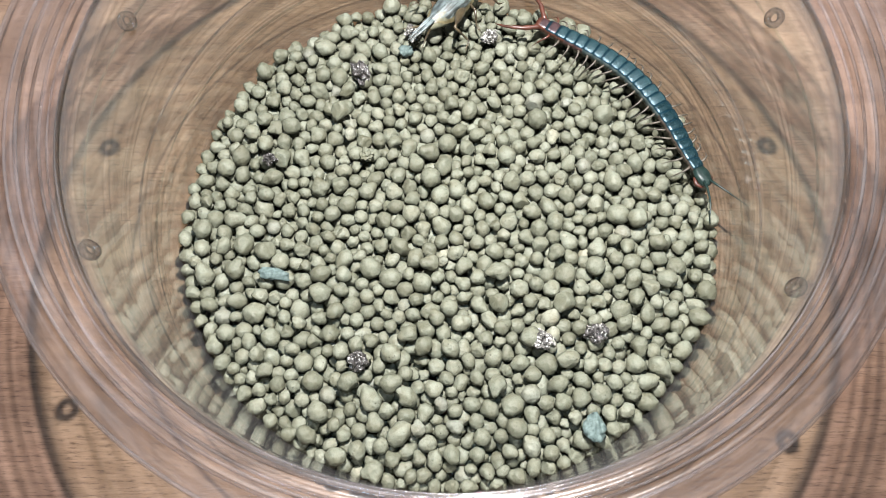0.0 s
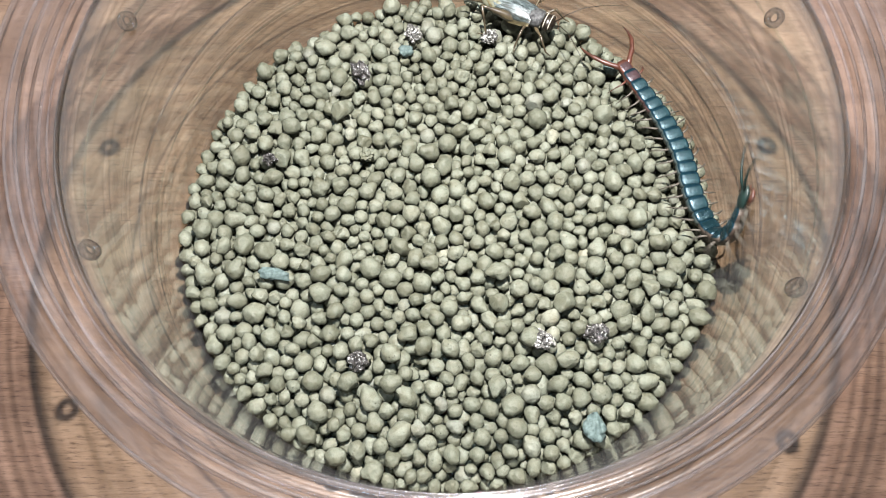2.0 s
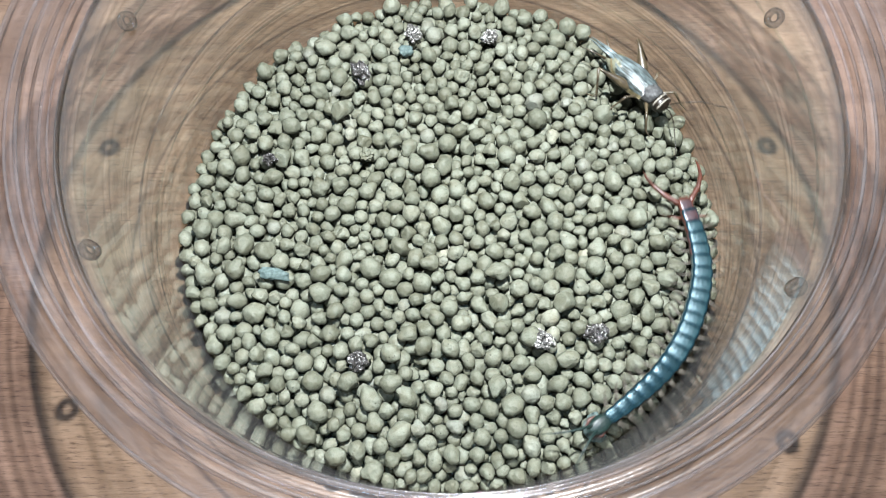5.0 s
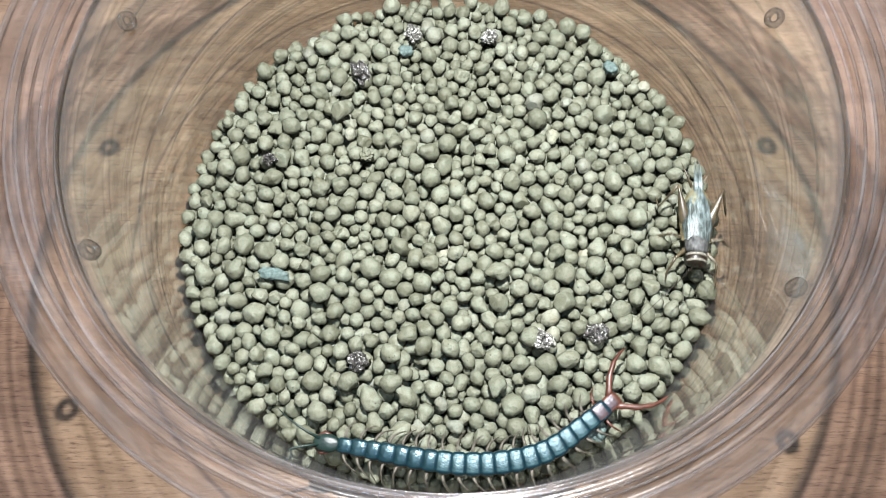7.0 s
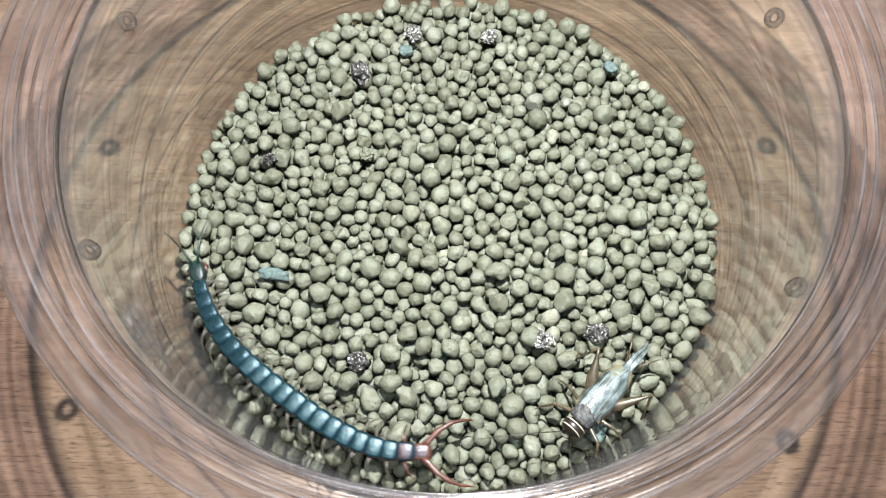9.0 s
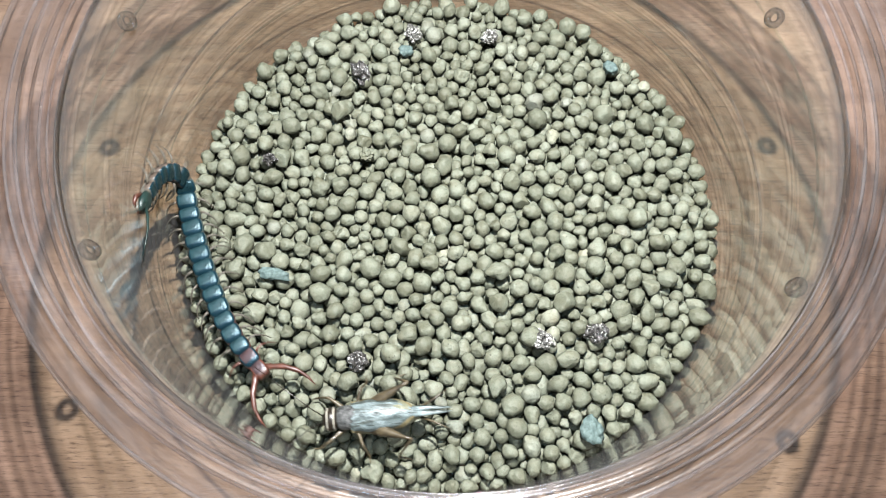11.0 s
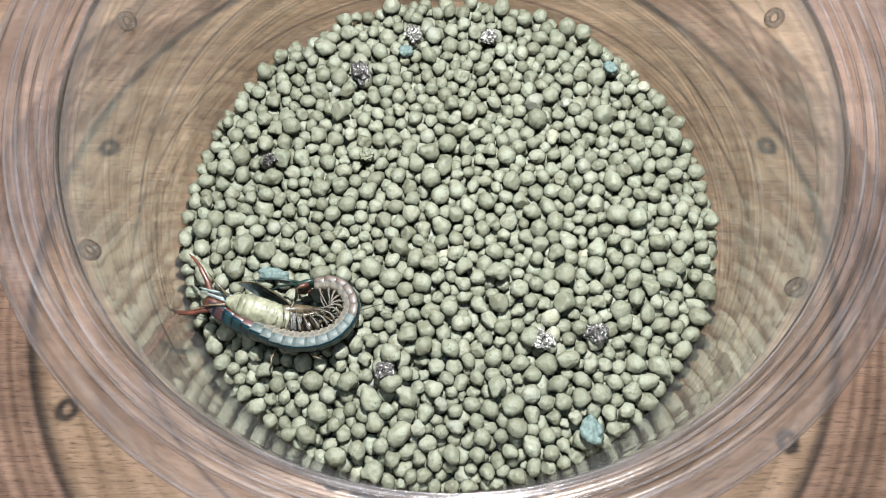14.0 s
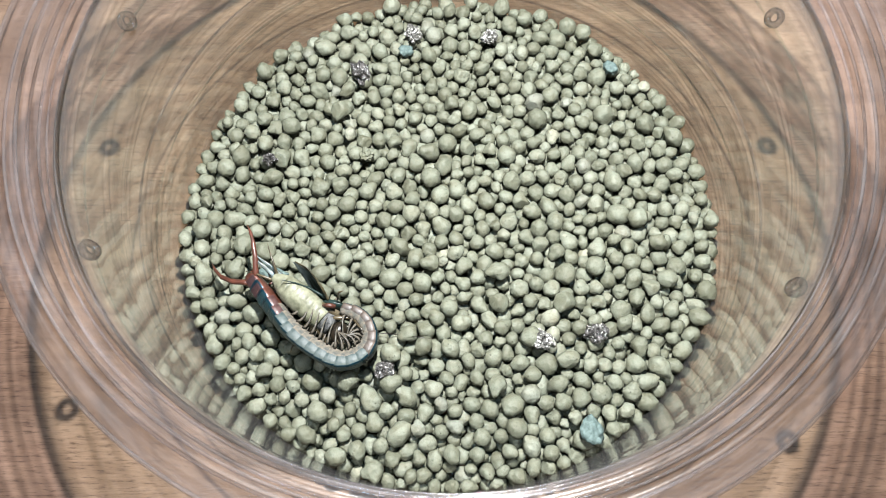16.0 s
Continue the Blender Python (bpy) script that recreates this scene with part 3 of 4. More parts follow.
# ------------------------------------------------------------------ cricket
def build_cricket():
    c = tagged(new("cricket"), "tan and black cricket with silvery folded wings among clay pellets", "cricket")
    wings = []
    # belly, in overlapping rings
    bm = bmesh.new()
    pts = [(-0.0115, 0, 0.0042), (-0.0100, 0, 0.0044), (-0.0085, 0, 0.0046), (-0.0068, 0, 0.0046), (-0.005, 0, 0.0046), (-0.0032, 0, 0.0046), (-0.0014, 0, 0.0047), (0.0006, 0, 0.0048), (0.0025, 0, 0.0048), (0.0042, 0, 0.0048)]
    pts2, rr = [], []
    base = (0.0009, 0.0018, 0.0026, 0.0031, 0.0033, 0.0034, 0.0034, 0.0033, 0.0031, 0.0028)
    for i in range(len(pts) - 1):
        for u, g in ((0.0, 1.015), (0.8, 1.0), (0.92, 0.965)):
            pts2.append(Vector(pts[i]).lerp(Vector(pts[i + 1]), u))
            rr.append((base[i] * (1 - u) + base[i + 1] * u) * g)
    add_tube(bm, pts2, rr, 16, 0, 0.85)
    part("abdomen", bm, CREAM, c, "pale cream ringed abdomen")
    bm = bmesh.new()
    add_tube(bm, [(0.0036, 0, 0.0052), (0.0040, 0, 0.0053), (0.0054, 0, 0.0054), (0.0066, 0, 0.0053), (0.0071, 0, 0.0052)], [0.0025, 0.0028, 0.0028, 0.0027, 0.0024], 18, 0, 0.86)
    part("pronotum", bm, MOTTLED, c, "dark brown neck shield")
    bm = bmesh.new()
    add_ball(bm, (0.0088, 0, 0.0050), (0.0021, 0.0027, 0.0024), 3)
    head = part("head", bm, BLACK, c, "black head with pale bands")
    for x, r in ((0.0081, 0.00255), (0.0096, 0.0024)):
        bm = bmesh.new()
        add_tube(bm, [(x, r * 1.04 * math.cos(a), 0.0050 + r * math.sin(a)) for a in (radians(d) for d in range(10, 171, 16))], [0.00017] * 11, 6)
        part("band", bm, PALE, head, "pale cream band")
    for s in (1, -1):
        bm = bmesh.new()
        add_ball(bm, (0.0097, 0.0019 * s, 0.0056), (0.0006, 0.0006, 0.0008), 2)
        part("eye", bm, BLACK, head)
        bm = bmesh.new()
        add_tube(bm, [(0.0106, 0.0007 * s, 0.0058), (0.0130, 0.0022 * s, 0.0085), (0.0165, 0.0050 * s, 0.0102), (0.0215, 0.0092 * s, 0.0096), (0.0270, 0.0140 * s, 0.0070)], [0.00016, 0.00013, 0.00011, 0.00009, 0.00005], 5)
        part("antenna", bm, BLACK, head, "long thin dark antenna")
        # folded fore wing: a curved plate from the back down over the flank
        bm = bmesh.new()
        grid = []
        for i in range(13):
            u = i / 12
            x = 0.0040 - 0.0150 * u
            span = (0.55 + 0.45 * math.sin(math.pi * min(1, 0.25 + 0.65 * u))) * (1 - 0.75 * max(0, u - 0.72) / 0.28)
            row = []
            for j in range(8):
                v = j / 7
                a = radians(92 - 105 * v * span)
                r = 0.0040 * (1 - 0.5 * max(0.0, (u - 0.4) / 0.6) ** 1.5) * (0.86 + 0.14 * min(1, u / 0.3)) + 0.00012 * math.sin(v * 16) + 0.00006 * math.sin(u * 30 + v * 9)
                row.append(bm.verts.new((x + 0.0004 * math.sin(v * 3), s * r * math.cos(a), 0.0045 + r * math.sin(a) * 0.84 + (0.00022 if s > 0 else 0.0))))
            grid.append(row)
        for a, b in zip(grid, grid[1:]):
            for j in range(7):
                bm.faces.new((a[j], a[j + 1], b[j + 1], b[j])).material_index = int(j >= 5)
        bmesh.ops.solidify(bm, geom=list(bm.faces), thickness=0.00012)
        bmesh.ops.recalc_face_normals(bm, faces=bm.faces)
        wings.append((part("fore_wing", bm, (WING, WING_SIDE), c, "silvery veined folded wing"), s))
        bm = bmesh.new()
        add_tube(bm, [(-0.0095, 0.0005 * s, 0.0063), (-0.0125, 0.0006 * s, 0.0060), (-0.0158, 0.0005 * s, 0.0056), (-0.0185, 0.0004 * s, 0.0052)], [0.0008, 0.0006, 0.0004, 0.00008], 6, 0, 0.5)
        part("hind_wing_tip", bm, WING, c, "rolled pale wing tip")
        bm = bmesh.new()
        add_tube(bm, [(-0.0112, 0.0010 * s, 0.0042), (-0.0145, 0.0026 * s, 0.0050), (-0.0180, 0.0046 * s, 0.0056)], [0.0004, 0.00026, 0.00005], 6)
        part("cercus", bm, TAN, c, "thin tan tail feeler")
    legs = []
    for s in (1, -1):
        for kind, x, knee, foot, toe, fat in (
            ("foreleg", 0.0058, (0.0026, 0.0036, 0.0010), (0.0050, 0.0052, -0.0030), (0.0068, 0.0056, -0.0036), 0.00055),
            ("midleg", 0.0032, (-0.0004, 0.0042, 0.0012), (-0.0012, 0.0066, -0.0030), (-0.0008, 0.0082, -0.0036), 0.0005),
            ("hind_leg", 0.0010, (-0.0098, 0.0046, 0.0042), (-0.0064, 0.0072, -0.0030), (-0.0094, 0.0082, -0.0036), 0.0013),
        ):
            bm = bmesh.new()
            k = Vector((knee[0], knee[1] * s, knee[2]))
            f = Vector((foot[0], foot[1] * s, foot[2]))
            t = Vector((toe[0], toe[1] * s, toe[2]))
            add_tube(bm, [(0, 0, 0), k * 0.12, k * 0.35, k * 0.62, k * 0.86, k], [fat * 0.5, fat * 0.95, fat * 1.05, fat * 0.7, 0.00036, 0.0004], 10)
            leg = part(kind, bm, TAN, c)
            leg.matrix_basis = pose(x, 0.0021 * s, 0.0042)
            bm = bmesh.new()
            add_tube(bm, [k, k.lerp(f, 0.5), f, f.lerp(t, 0.5), t], [0.0004, 0.0003, 0.00026, 0.0002, 0.00006], 7)
            part("shin", bm, TAN, leg)
            legs.append((leg, s, kind, x))
    return c, legs, wings


# ------------------------------------------------------------------ what moves
POSES = []


def spine(t, roll, *points):
    """The centipede's midline in millimetres, tail to head, at t seconds, and its lean to its own right."""
    POSES.append((t, roll, points))


spine(0, 0, (25.7, 55.5, 19.0), (33.6, 50.4, 19.0), (41.5, 45.4, 19.0), (48.7, 39.3, 19.0), (54.4, 31.9, 19.0), (58.9, 23.7, 19.0), (62.2, 15.0, 19.0), (65.8, 6.3, 19.0))
spine(0.5, 0, (33.5, 51.6, 19.0), (40.8, 45.8, 19.0), (47.9, 39.9, 19.0), (54.3, 33.3, 19.0), (59.8, 25.8, 19.0), (62.9, 17.1, 19.0), (64.8, 8.1, 19.0), (66.8, -1.0, 19.0))
spine(1, 0, (38.4, 53.1, 19.0), (44.9, 44.9, 19.0), (50.7, 36.1, 19.0), (56.0, 27.0, 19.0), (61.9, 18.3, 19.0), (64.7, 8.2, 19.0), (64.8, -2.3, 19.0), (62.9, -12.6, 19.0))
spine(1.5, 0, (44.5, 44.0, 19.0), (49.5, 34.6, 19.0), (55.4, 25.9, 19.0), (61.0, 16.9, 19.0), (64.0, 6.8, 19.0), (64.0, -3.7, 19.0), (62.5, -14.0, 19.2), (63.7, -22.9, 24.8))
spine(2, 0, (47.7, 41.7, 19.0), (52.9, 32.1, 19.0), (57.8, 22.3, 19.0), (61.2, 11.9, 19.0), (62.5, 1.1, 19.0), (66.1, -8.3, 18.4), (66.7, -12.8, 28.1), (68.1, -6.7, 35.8))
spine(2.5, 0, (49.1, 39.9, 19.0), (54.6, 29.8, 19.0), (59.7, 19.7, 19.0), (62.6, 8.7, 18.9), (67.6, 0.5, 22.9), (68.3, 1.1, 34.1), (68.1, 9.7, 41.4), (66.9, 18.2, 48.9))
spine(2.8, 0, (50.6, 39.3, 19.0), (54.7, 29.0, 19.0), (58.9, 18.7, 19.0), (62.7, 8.3, 18.8), (67.6, 1.9, 24.6), (68.3, 2.7, 35.6), (68.8, 6.6, 46.0), (68.4, 13.3, 54.8))
spine(3, 0, (52.9, 38.4, 19.0), (56.1, 26.9, 19.0), (58.9, 15.2, 19.0), (63.3, 4.2, 18.5), (67.3, -4.0, 25.9), (67.9, -9.5, 36.5), (68.1, -12.8, 47.9), (68.9, -12.8, 59.9))
spine(3.2, 0, (42.2, 21.4, 19.0), (52.0, 17.1, 19.0), (58.0, 7.8, 19.0), (61.6, -2.6, 19.0), (63.0, -13.6, 19.0), (61.5, -24.5, 19.0), (57.0, -34.5, 19.0), (50.7, -43.5, 19.0))
spine(3.5, 0, (50.8, 24.9, 19.0), (54.9, 15.8, 19.0), (58.7, 6.5, 19.0), (62.3, -2.8, 19.0), (64.4, -12.6, 19.0), (62.8, -22.4, 19.0), (58.9, -31.6, 19.0), (53.5, -40.0, 19.0))
spine(4, 0, (56.4, 20.5, 19.0), (59.1, 9.8, 19.0), (61.5, -1.0, 19.0), (61.6, -12.1, 19.0), (60.8, -23.0, 19.6), (60.9, -30.4, 26.8), (62.1, -29.0, 37.6), (65.8, -20.4, 43.4))
spine(4.2, 0, (59.2, 18.8, 19.0), (60.5, 6.1, 19.0), (61.6, -6.6, 19.0), (62.1, -19.3, 18.2), (61.6, -28.1, 25.6), (61.3, -30.9, 37.8), (65.1, -23.0, 45.6), (68.3, -13.2, 53.1))
spine(4.45, 0, (59.3, 14.6, 19.0), (60.8, 0.4, 19.0), (61.7, -13.8, 19.0), (61.2, -27.2, 19.7), (58.3, -35.0, 31.2), (55.0, -41.6, 43.3), (51.0, -47.6, 55.6), (45.5, -53.9, 67.1))
spine(4.7, 0, (59.7, 10.4, 19.0), (61.0, 0.9, 19.0), (61.8, -8.7, 19.0), (62.2, -18.3, 19.0), (60.6, -27.7, 19.0), (56.2, -36.2, 19.0), (50.4, -43.8, 19.0), (43.6, -50.6, 19.0))
spine(5.2, 0, (59.7, -7.3, 19.0), (61.9, -17.2, 19.0), (60.9, -27.3, 19.0), (56.1, -36.3, 19.0), (49.9, -44.4, 19.0), (42.6, -51.4, 19.0), (34.3, -57.3, 19.0), (25.2, -61.9, 19.0))
spine(5.8, 0, (55.0, -23.8, 19.0), (52.0, -34.1, 19.0), (46.7, -43.3, 19.0), (39.4, -51.2, 19.0), (30.9, -57.5, 19.0), (21.3, -62.4, 19.0), (11.0, -65.2, 19.0), (0.4, -66.4, 19.0))
spine(6.3, 0, (47.2, -35.1, 19.0), (41.2, -44.1, 19.0), (33.5, -51.8, 19.0), (25.0, -58.5, 19.0), (15.6, -64.0, 19.0), (5.0, -66.0, 19.0), (-5.8, -66.2, 19.0), (-16.6, -64.7, 19.0))
spine(6.5, 0, (44.4, -39.9, 19.0), (37.9, -48.8, 19.0), (29.5, -56.1, 19.0), (20.1, -62.0, 19.0), (9.6, -65.4, 19.0), (-1.5, -66.1, 19.0), (-12.6, -65.3, 19.0), (-23.3, -62.6, 19.0))
spine(7, 0, (38.2, -50.5, 19.0), (30.2, -56.8, 19.0), (21.7, -62.4, 19.0), (11.9, -64.8, 19.0), (1.7, -65.1, 19.0), (-8.4, -63.8, 19.0), (-18.4, -62.0, 19.0), (-28.5, -60.4, 19.0))
spine(7.5, 0, (31.4, -54.4, 19.0), (23.3, -60.9, 19.0), (13.5, -64.6, 19.0), (3.1, -65.6, 19.0), (-7.4, -64.7, 19.0), (-17.8, -63.1, 19.0), (-28.0, -60.5, 19.0), (-37.2, -55.5, 19.0))
spine(8, 0, (23.3, -61.9, 19.0), (12.9, -65.4, 19.0), (2.0, -65.1, 19.0), (-8.9, -63.4, 19.0), (-19.6, -61.1, 19.0), (-30.1, -58.0, 19.0), (-39.9, -53.2, 19.0), (-48.3, -46.1, 19.0))
spine(8.5, 0, (8.6, -64.3, 19.0), (-2.4, -63.9, 19.0), (-13.2, -62.8, 19.0), (-23.8, -59.7, 19.0), (-33.8, -55.2, 19.0), (-42.4, -48.5, 19.0), (-49.7, -40.3, 19.0), (-56.4, -31.6, 19.0))
spine(9, 0, (-4.7, -62.5, 19.0), (-15.6, -61.9, 19.0), (-25.8, -57.8, 19.0), (-35.1, -51.9, 19.0), (-44.0, -45.3, 19.0), (-52.2, -37.9, 19.0), (-58.5, -29.0, 19.0), (-62.3, -18.6, 19.0))
spine(9.2, 0, (-11.7, -61.9, 19.0), (-22.3, -59.4, 19.0), (-32.0, -54.3, 19.0), (-40.9, -47.8, 19.0), (-49.2, -40.6, 19.0), (-56.8, -32.7, 19.0), (-61.8, -23.0, 19.0), (-65.3, -12.6, 19.0))
spine(9.7, 0, (-22.5, -60.0, 19.0), (-32.4, -55.0, 19.0), (-41.2, -48.3, 19.0), (-49.2, -40.7, 19.0), (-56.4, -32.2, 19.0), (-61.5, -22.5, 19.0), (-65.0, -12.0, 19.0), (-66.4, -1.0, 19.0))
spine(10.2, 0, (-30.3, -58.2, 19.0), (-38.9, -50.8, 19.0), (-47.4, -43.1, 19.0), (-54.6, -34.4, 19.0), (-60.2, -24.5, 19.0), (-64.1, -13.8, 19.0), (-66.2, -2.6, 19.0), (-66.1, 8.7, 19.0))
spine(10.8, 0, (-40.1, -48.6, 19.0), (-48.6, -40.0, 19.0), (-55.4, -30.0, 19.0), (-60.9, -19.2, 19.0), (-64.9, -7.8, 19.0), (-66.5, 4.0, 18.1), (-67.8, 2.7, 28.9), (-68.3, -5.4, 37.5))
spine(11.3, 0, (-46.1, -40.6, 19.0), (-53.9, -30.6, 19.0), (-59.2, -19.0, 19.0), (-63.5, -7.0, 19.0), (-67.4, 2.6, 22.7), (-68.3, -1.7, 34.1), (-67.5, -12.7, 40.2), (-64.4, -24.5, 43.8))
spine(11.5, 0, (-44.8, -39.9, 19.0), (-52.6, -29.7, 19.0), (-57.9, -18.0, 19.0), (-63.3, -6.4, 18.6), (-67.1, -8.3, 26.2), (-66.1, -17.4, 35.1), (-62.7, -28.2, 40.9), (-56.6, -39.3, 43.3))
spine(12, 0, (-44.9, -38.5, 19.0), (-51.7, -31.3, 19.0), (-55.9, -22.2, 19.0), (-62.4, -15.1, 19.0), (-62.9, -22.3, 19.0), (-58.9, -31.5, 19.0), (-53.4, -39.9, 19.0), (-46.9, -47.5, 19.0))
spine(12.2, 0, (-44.7, -36.3, 19.0), (-52.6, -28.3, 19.0), (-59.5, -19.5, 19.0), (-67.4, -18.9, 19.0), (-64.8, -29.2, 19.0), (-58.6, -38.6, 19.0), (-50.9, -46.6, 19.0), (-41.7, -53.1, 19.0))
spine(12.3, 10, (-42.7, -37.2, 19.0), (-52.4, -30.3, 19.0), (-59.7, -21.0, 19.0), (-65.0, -26.0, 19.0), (-59.5, -36.3, 19.0), (-51.8, -45.2, 19.0), (-42.5, -52.2, 19.0), (-31.1, -55.4, 19.0))
spine(12.4, 15, (-40.8, -31.8, 20.0), (-51.5, -29.2, 20.0), (-61.2, -28.1, 20.0), (-58.9, -37.5, 20.0), (-50.7, -44.9, 20.0), (-41.6, -51.1, 20.0), (-31.4, -55.1, 20.0), (-20.5, -57.6, 20.0))
spine(12.5, 22, (-38.8, -30.1, 20.0), (-49.8, -29.8, 20.0), (-58.5, -33.6, 20.0), (-53.4, -42.3, 20.0), (-45.0, -49.2, 20.0), (-35.7, -55.1, 20.0), (-25.6, -59.1, 20.0), (-14.6, -59.6, 20.0))
spine(12.6, 22, (-38.6, -31.8, 20.0), (-47.2, -37.0, 20.0), (-46.8, -46.2, 20.0), (-39.4, -52.8, 20.0), (-29.9, -56.8, 20.0), (-19.9, -59.8, 20.0), (-10.4, -64.0, 20.0), (-0.0, -65.2, 20.0))
spine(12.7, 30, (-47.4, -25.6, 21.0), (-48.1, -36.4, 21.0), (-46.2, -47.1, 21.0), (-39.6, -55.6, 21.0), (-30.9, -62.0, 21.0), (-20.6, -63.7, 21.0), (-10.4, -60.7, 21.0), (-0.0, -57.7, 21.0))
spine(12.8, 75, (-48.9, -18.9, 21.0), (-45.1, -27.0, 21.0), (-40.8, -34.7, 21.0), (-35.4, -41.7, 21.0), (-29.7, -48.6, 21.0), (-23.5, -47.8, 21.0), (-21.4, -39.2, 21.0), (-20.0, -30.4, 21.0))
spine(12.9, 85, (-56.9, -18.9, 21.0), (-53.6, -27.6, 21.0), (-49.7, -36.0, 21.0), (-42.6, -41.2, 21.0), (-33.8, -40.0, 21.0), (-29.3, -32.2, 21.0), (-28.3, -23.0, 21.0), (-29.3, -13.8, 21.0))
spine(13, 92, (-50.7, -17.2, 21.0), (-50.3, -26.3, 21.0), (-48.1, -35.1, 21.0), (-42.4, -41.6, 21.0), (-34.4, -45.7, 21.0), (-25.7, -45.6, 21.0), (-23.7, -40.5, 21.0), (-31.9, -37.7, 21.0))
spine(13.1, 92, (-53.7, -18.9, 21.0), (-52.4, -27.1, 21.0), (-49.3, -34.7, 21.0), (-43.4, -40.1, 21.0), (-35.8, -42.7, 21.0), (-27.9, -40.7, 21.0), (-23.9, -34.5, 21.0), (-30.2, -31.4, 21.0))
spine(13.5, 92, (-57.1, -27.6, 21.0), (-52.6, -32.6, 21.0), (-46.7, -36.2, 21.0), (-40.5, -39.1, 21.0), (-33.7, -40.0, 21.0), (-27.3, -37.9, 21.0), (-23.5, -32.3, 21.0), (-22.7, -25.6, 21.0))
spine(14, 92, (-57.6, -28.0, 21.0), (-50.6, -32.7, 21.0), (-43.1, -36.4, 21.0), (-35.0, -38.4, 21.0), (-26.9, -36.4, 21.0), (-22.6, -29.6, 21.0), (-26.8, -22.9, 21.0), (-34.9, -23.7, 21.0))
spine(14.3, 92, (-58.9, -28.0, 21.0), (-52.5, -32.9, 21.0), (-46.0, -37.9, 21.0), (-38.4, -40.3, 21.0), (-30.4, -39.3, 21.0), (-25.1, -33.4, 21.0), (-25.9, -25.5, 21.0), (-31.7, -20.1, 21.0))
spine(14.5, 90, (-55.8, -25.9, 21.0), (-50.2, -31.7, 21.0), (-43.9, -36.7, 21.0), (-36.1, -38.4, 21.0), (-28.5, -36.2, 21.0), (-25.0, -29.4, 21.0), (-29.7, -23.5, 21.0), (-37.7, -23.0, 21.0))
spine(15, 25, (-54.3, -23.7, 21.0), (-49.7, -28.5, 21.0), (-45.5, -33.7, 21.0), (-40.2, -36.8, 21.0), (-33.6, -37.2, 21.0), (-28.8, -40.8, 21.0), (-31.5, -45.2, 21.0), (-37.9, -46.6, 21.0))
spine(15.3, 90, (-48.7, -22.3, 21.0), (-44.3, -28.9, 21.0), (-39.4, -35.0, 21.0), (-32.9, -39.5, 21.0), (-25.6, -42.3, 21.0), (-19.4, -38.5, 21.0), (-20.1, -31.0, 21.0), (-27.1, -28.7, 21.0))
spine(15.5, 90, (-47.4, -21.6, 21.0), (-43.2, -27.9, 21.0), (-38.5, -34.0, 21.0), (-32.6, -38.8, 21.0), (-25.8, -42.3, 21.0), (-19.6, -38.7, 21.0), (-19.7, -31.6, 21.0), (-26.5, -28.7, 21.0))
spine(16, 90, (-48.1, -21.6, 21.0), (-43.3, -28.2, 21.0), (-38.4, -34.7, 21.0), (-32.0, -39.8, 21.0), (-24.6, -43.0, 21.0), (-18.2, -38.7, 21.0), (-20.3, -31.4, 21.0), (-27.8, -28.7, 21.0))

def glide(times, values, t):
    """Smooth interpolation through rows of values."""
    i = int(np.clip(np.searchsorted(times, t, "right") - 1, 0, len(times) - 2))
    h = times[i + 1] - times[i]
    u = min(1.0, max(0.0, (t - times[i]) / h))

    def slope(k):
        if k == 0 or k == len(times) - 1:
            return np.zeros_like(values[0])
        a, b = (values[k] - values[k - 1]) / (times[k] - times[k - 1]), (values[k + 1] - values[k]) / (times[k + 1] - times[k])
        return np.where(a * b > 0, 0.5 * (a + b), 0.0)

    m0, m1 = slope(i) * h, slope(i + 1) * h
    return (2 * u**3 - 3 * u**2 + 1) * values[i] + (u**3 - 2 * u**2 + u) * m0 + (-2 * u**3 + 3 * u**2) * values[i + 1] + (u**3 - u**2) * m1


def curve_through(points, n):
    """n points evenly along a smooth curve through the given ones."""
    q = np.asarray(points)
    k = len(q)
    fine = []
    for i in range(k - 1):
        a, b, c, d = q[max(i - 1, 0)], q[i], q[i + 1], q[min(i + 2, k - 1)]
        for u in np.arange(0, 1, 0.1):
            fine.append(0.5 * (2 * b + (c - a) * u + (2 * a - 5 * b + 4 * c - d) * u * u + (3 * b - a - 3 * c + d) * u**3))
    fine = np.array(fine + [q[-1]])
    s = np.r_[0, np.cumsum(np.linalg.norm(np.diff(fine, axis=0), axis=1))]
    at = np.linspace(0, s[-1], n)
    return np.stack([np.interp(at, s, fine[:, j]) for j in range(3)], -1)


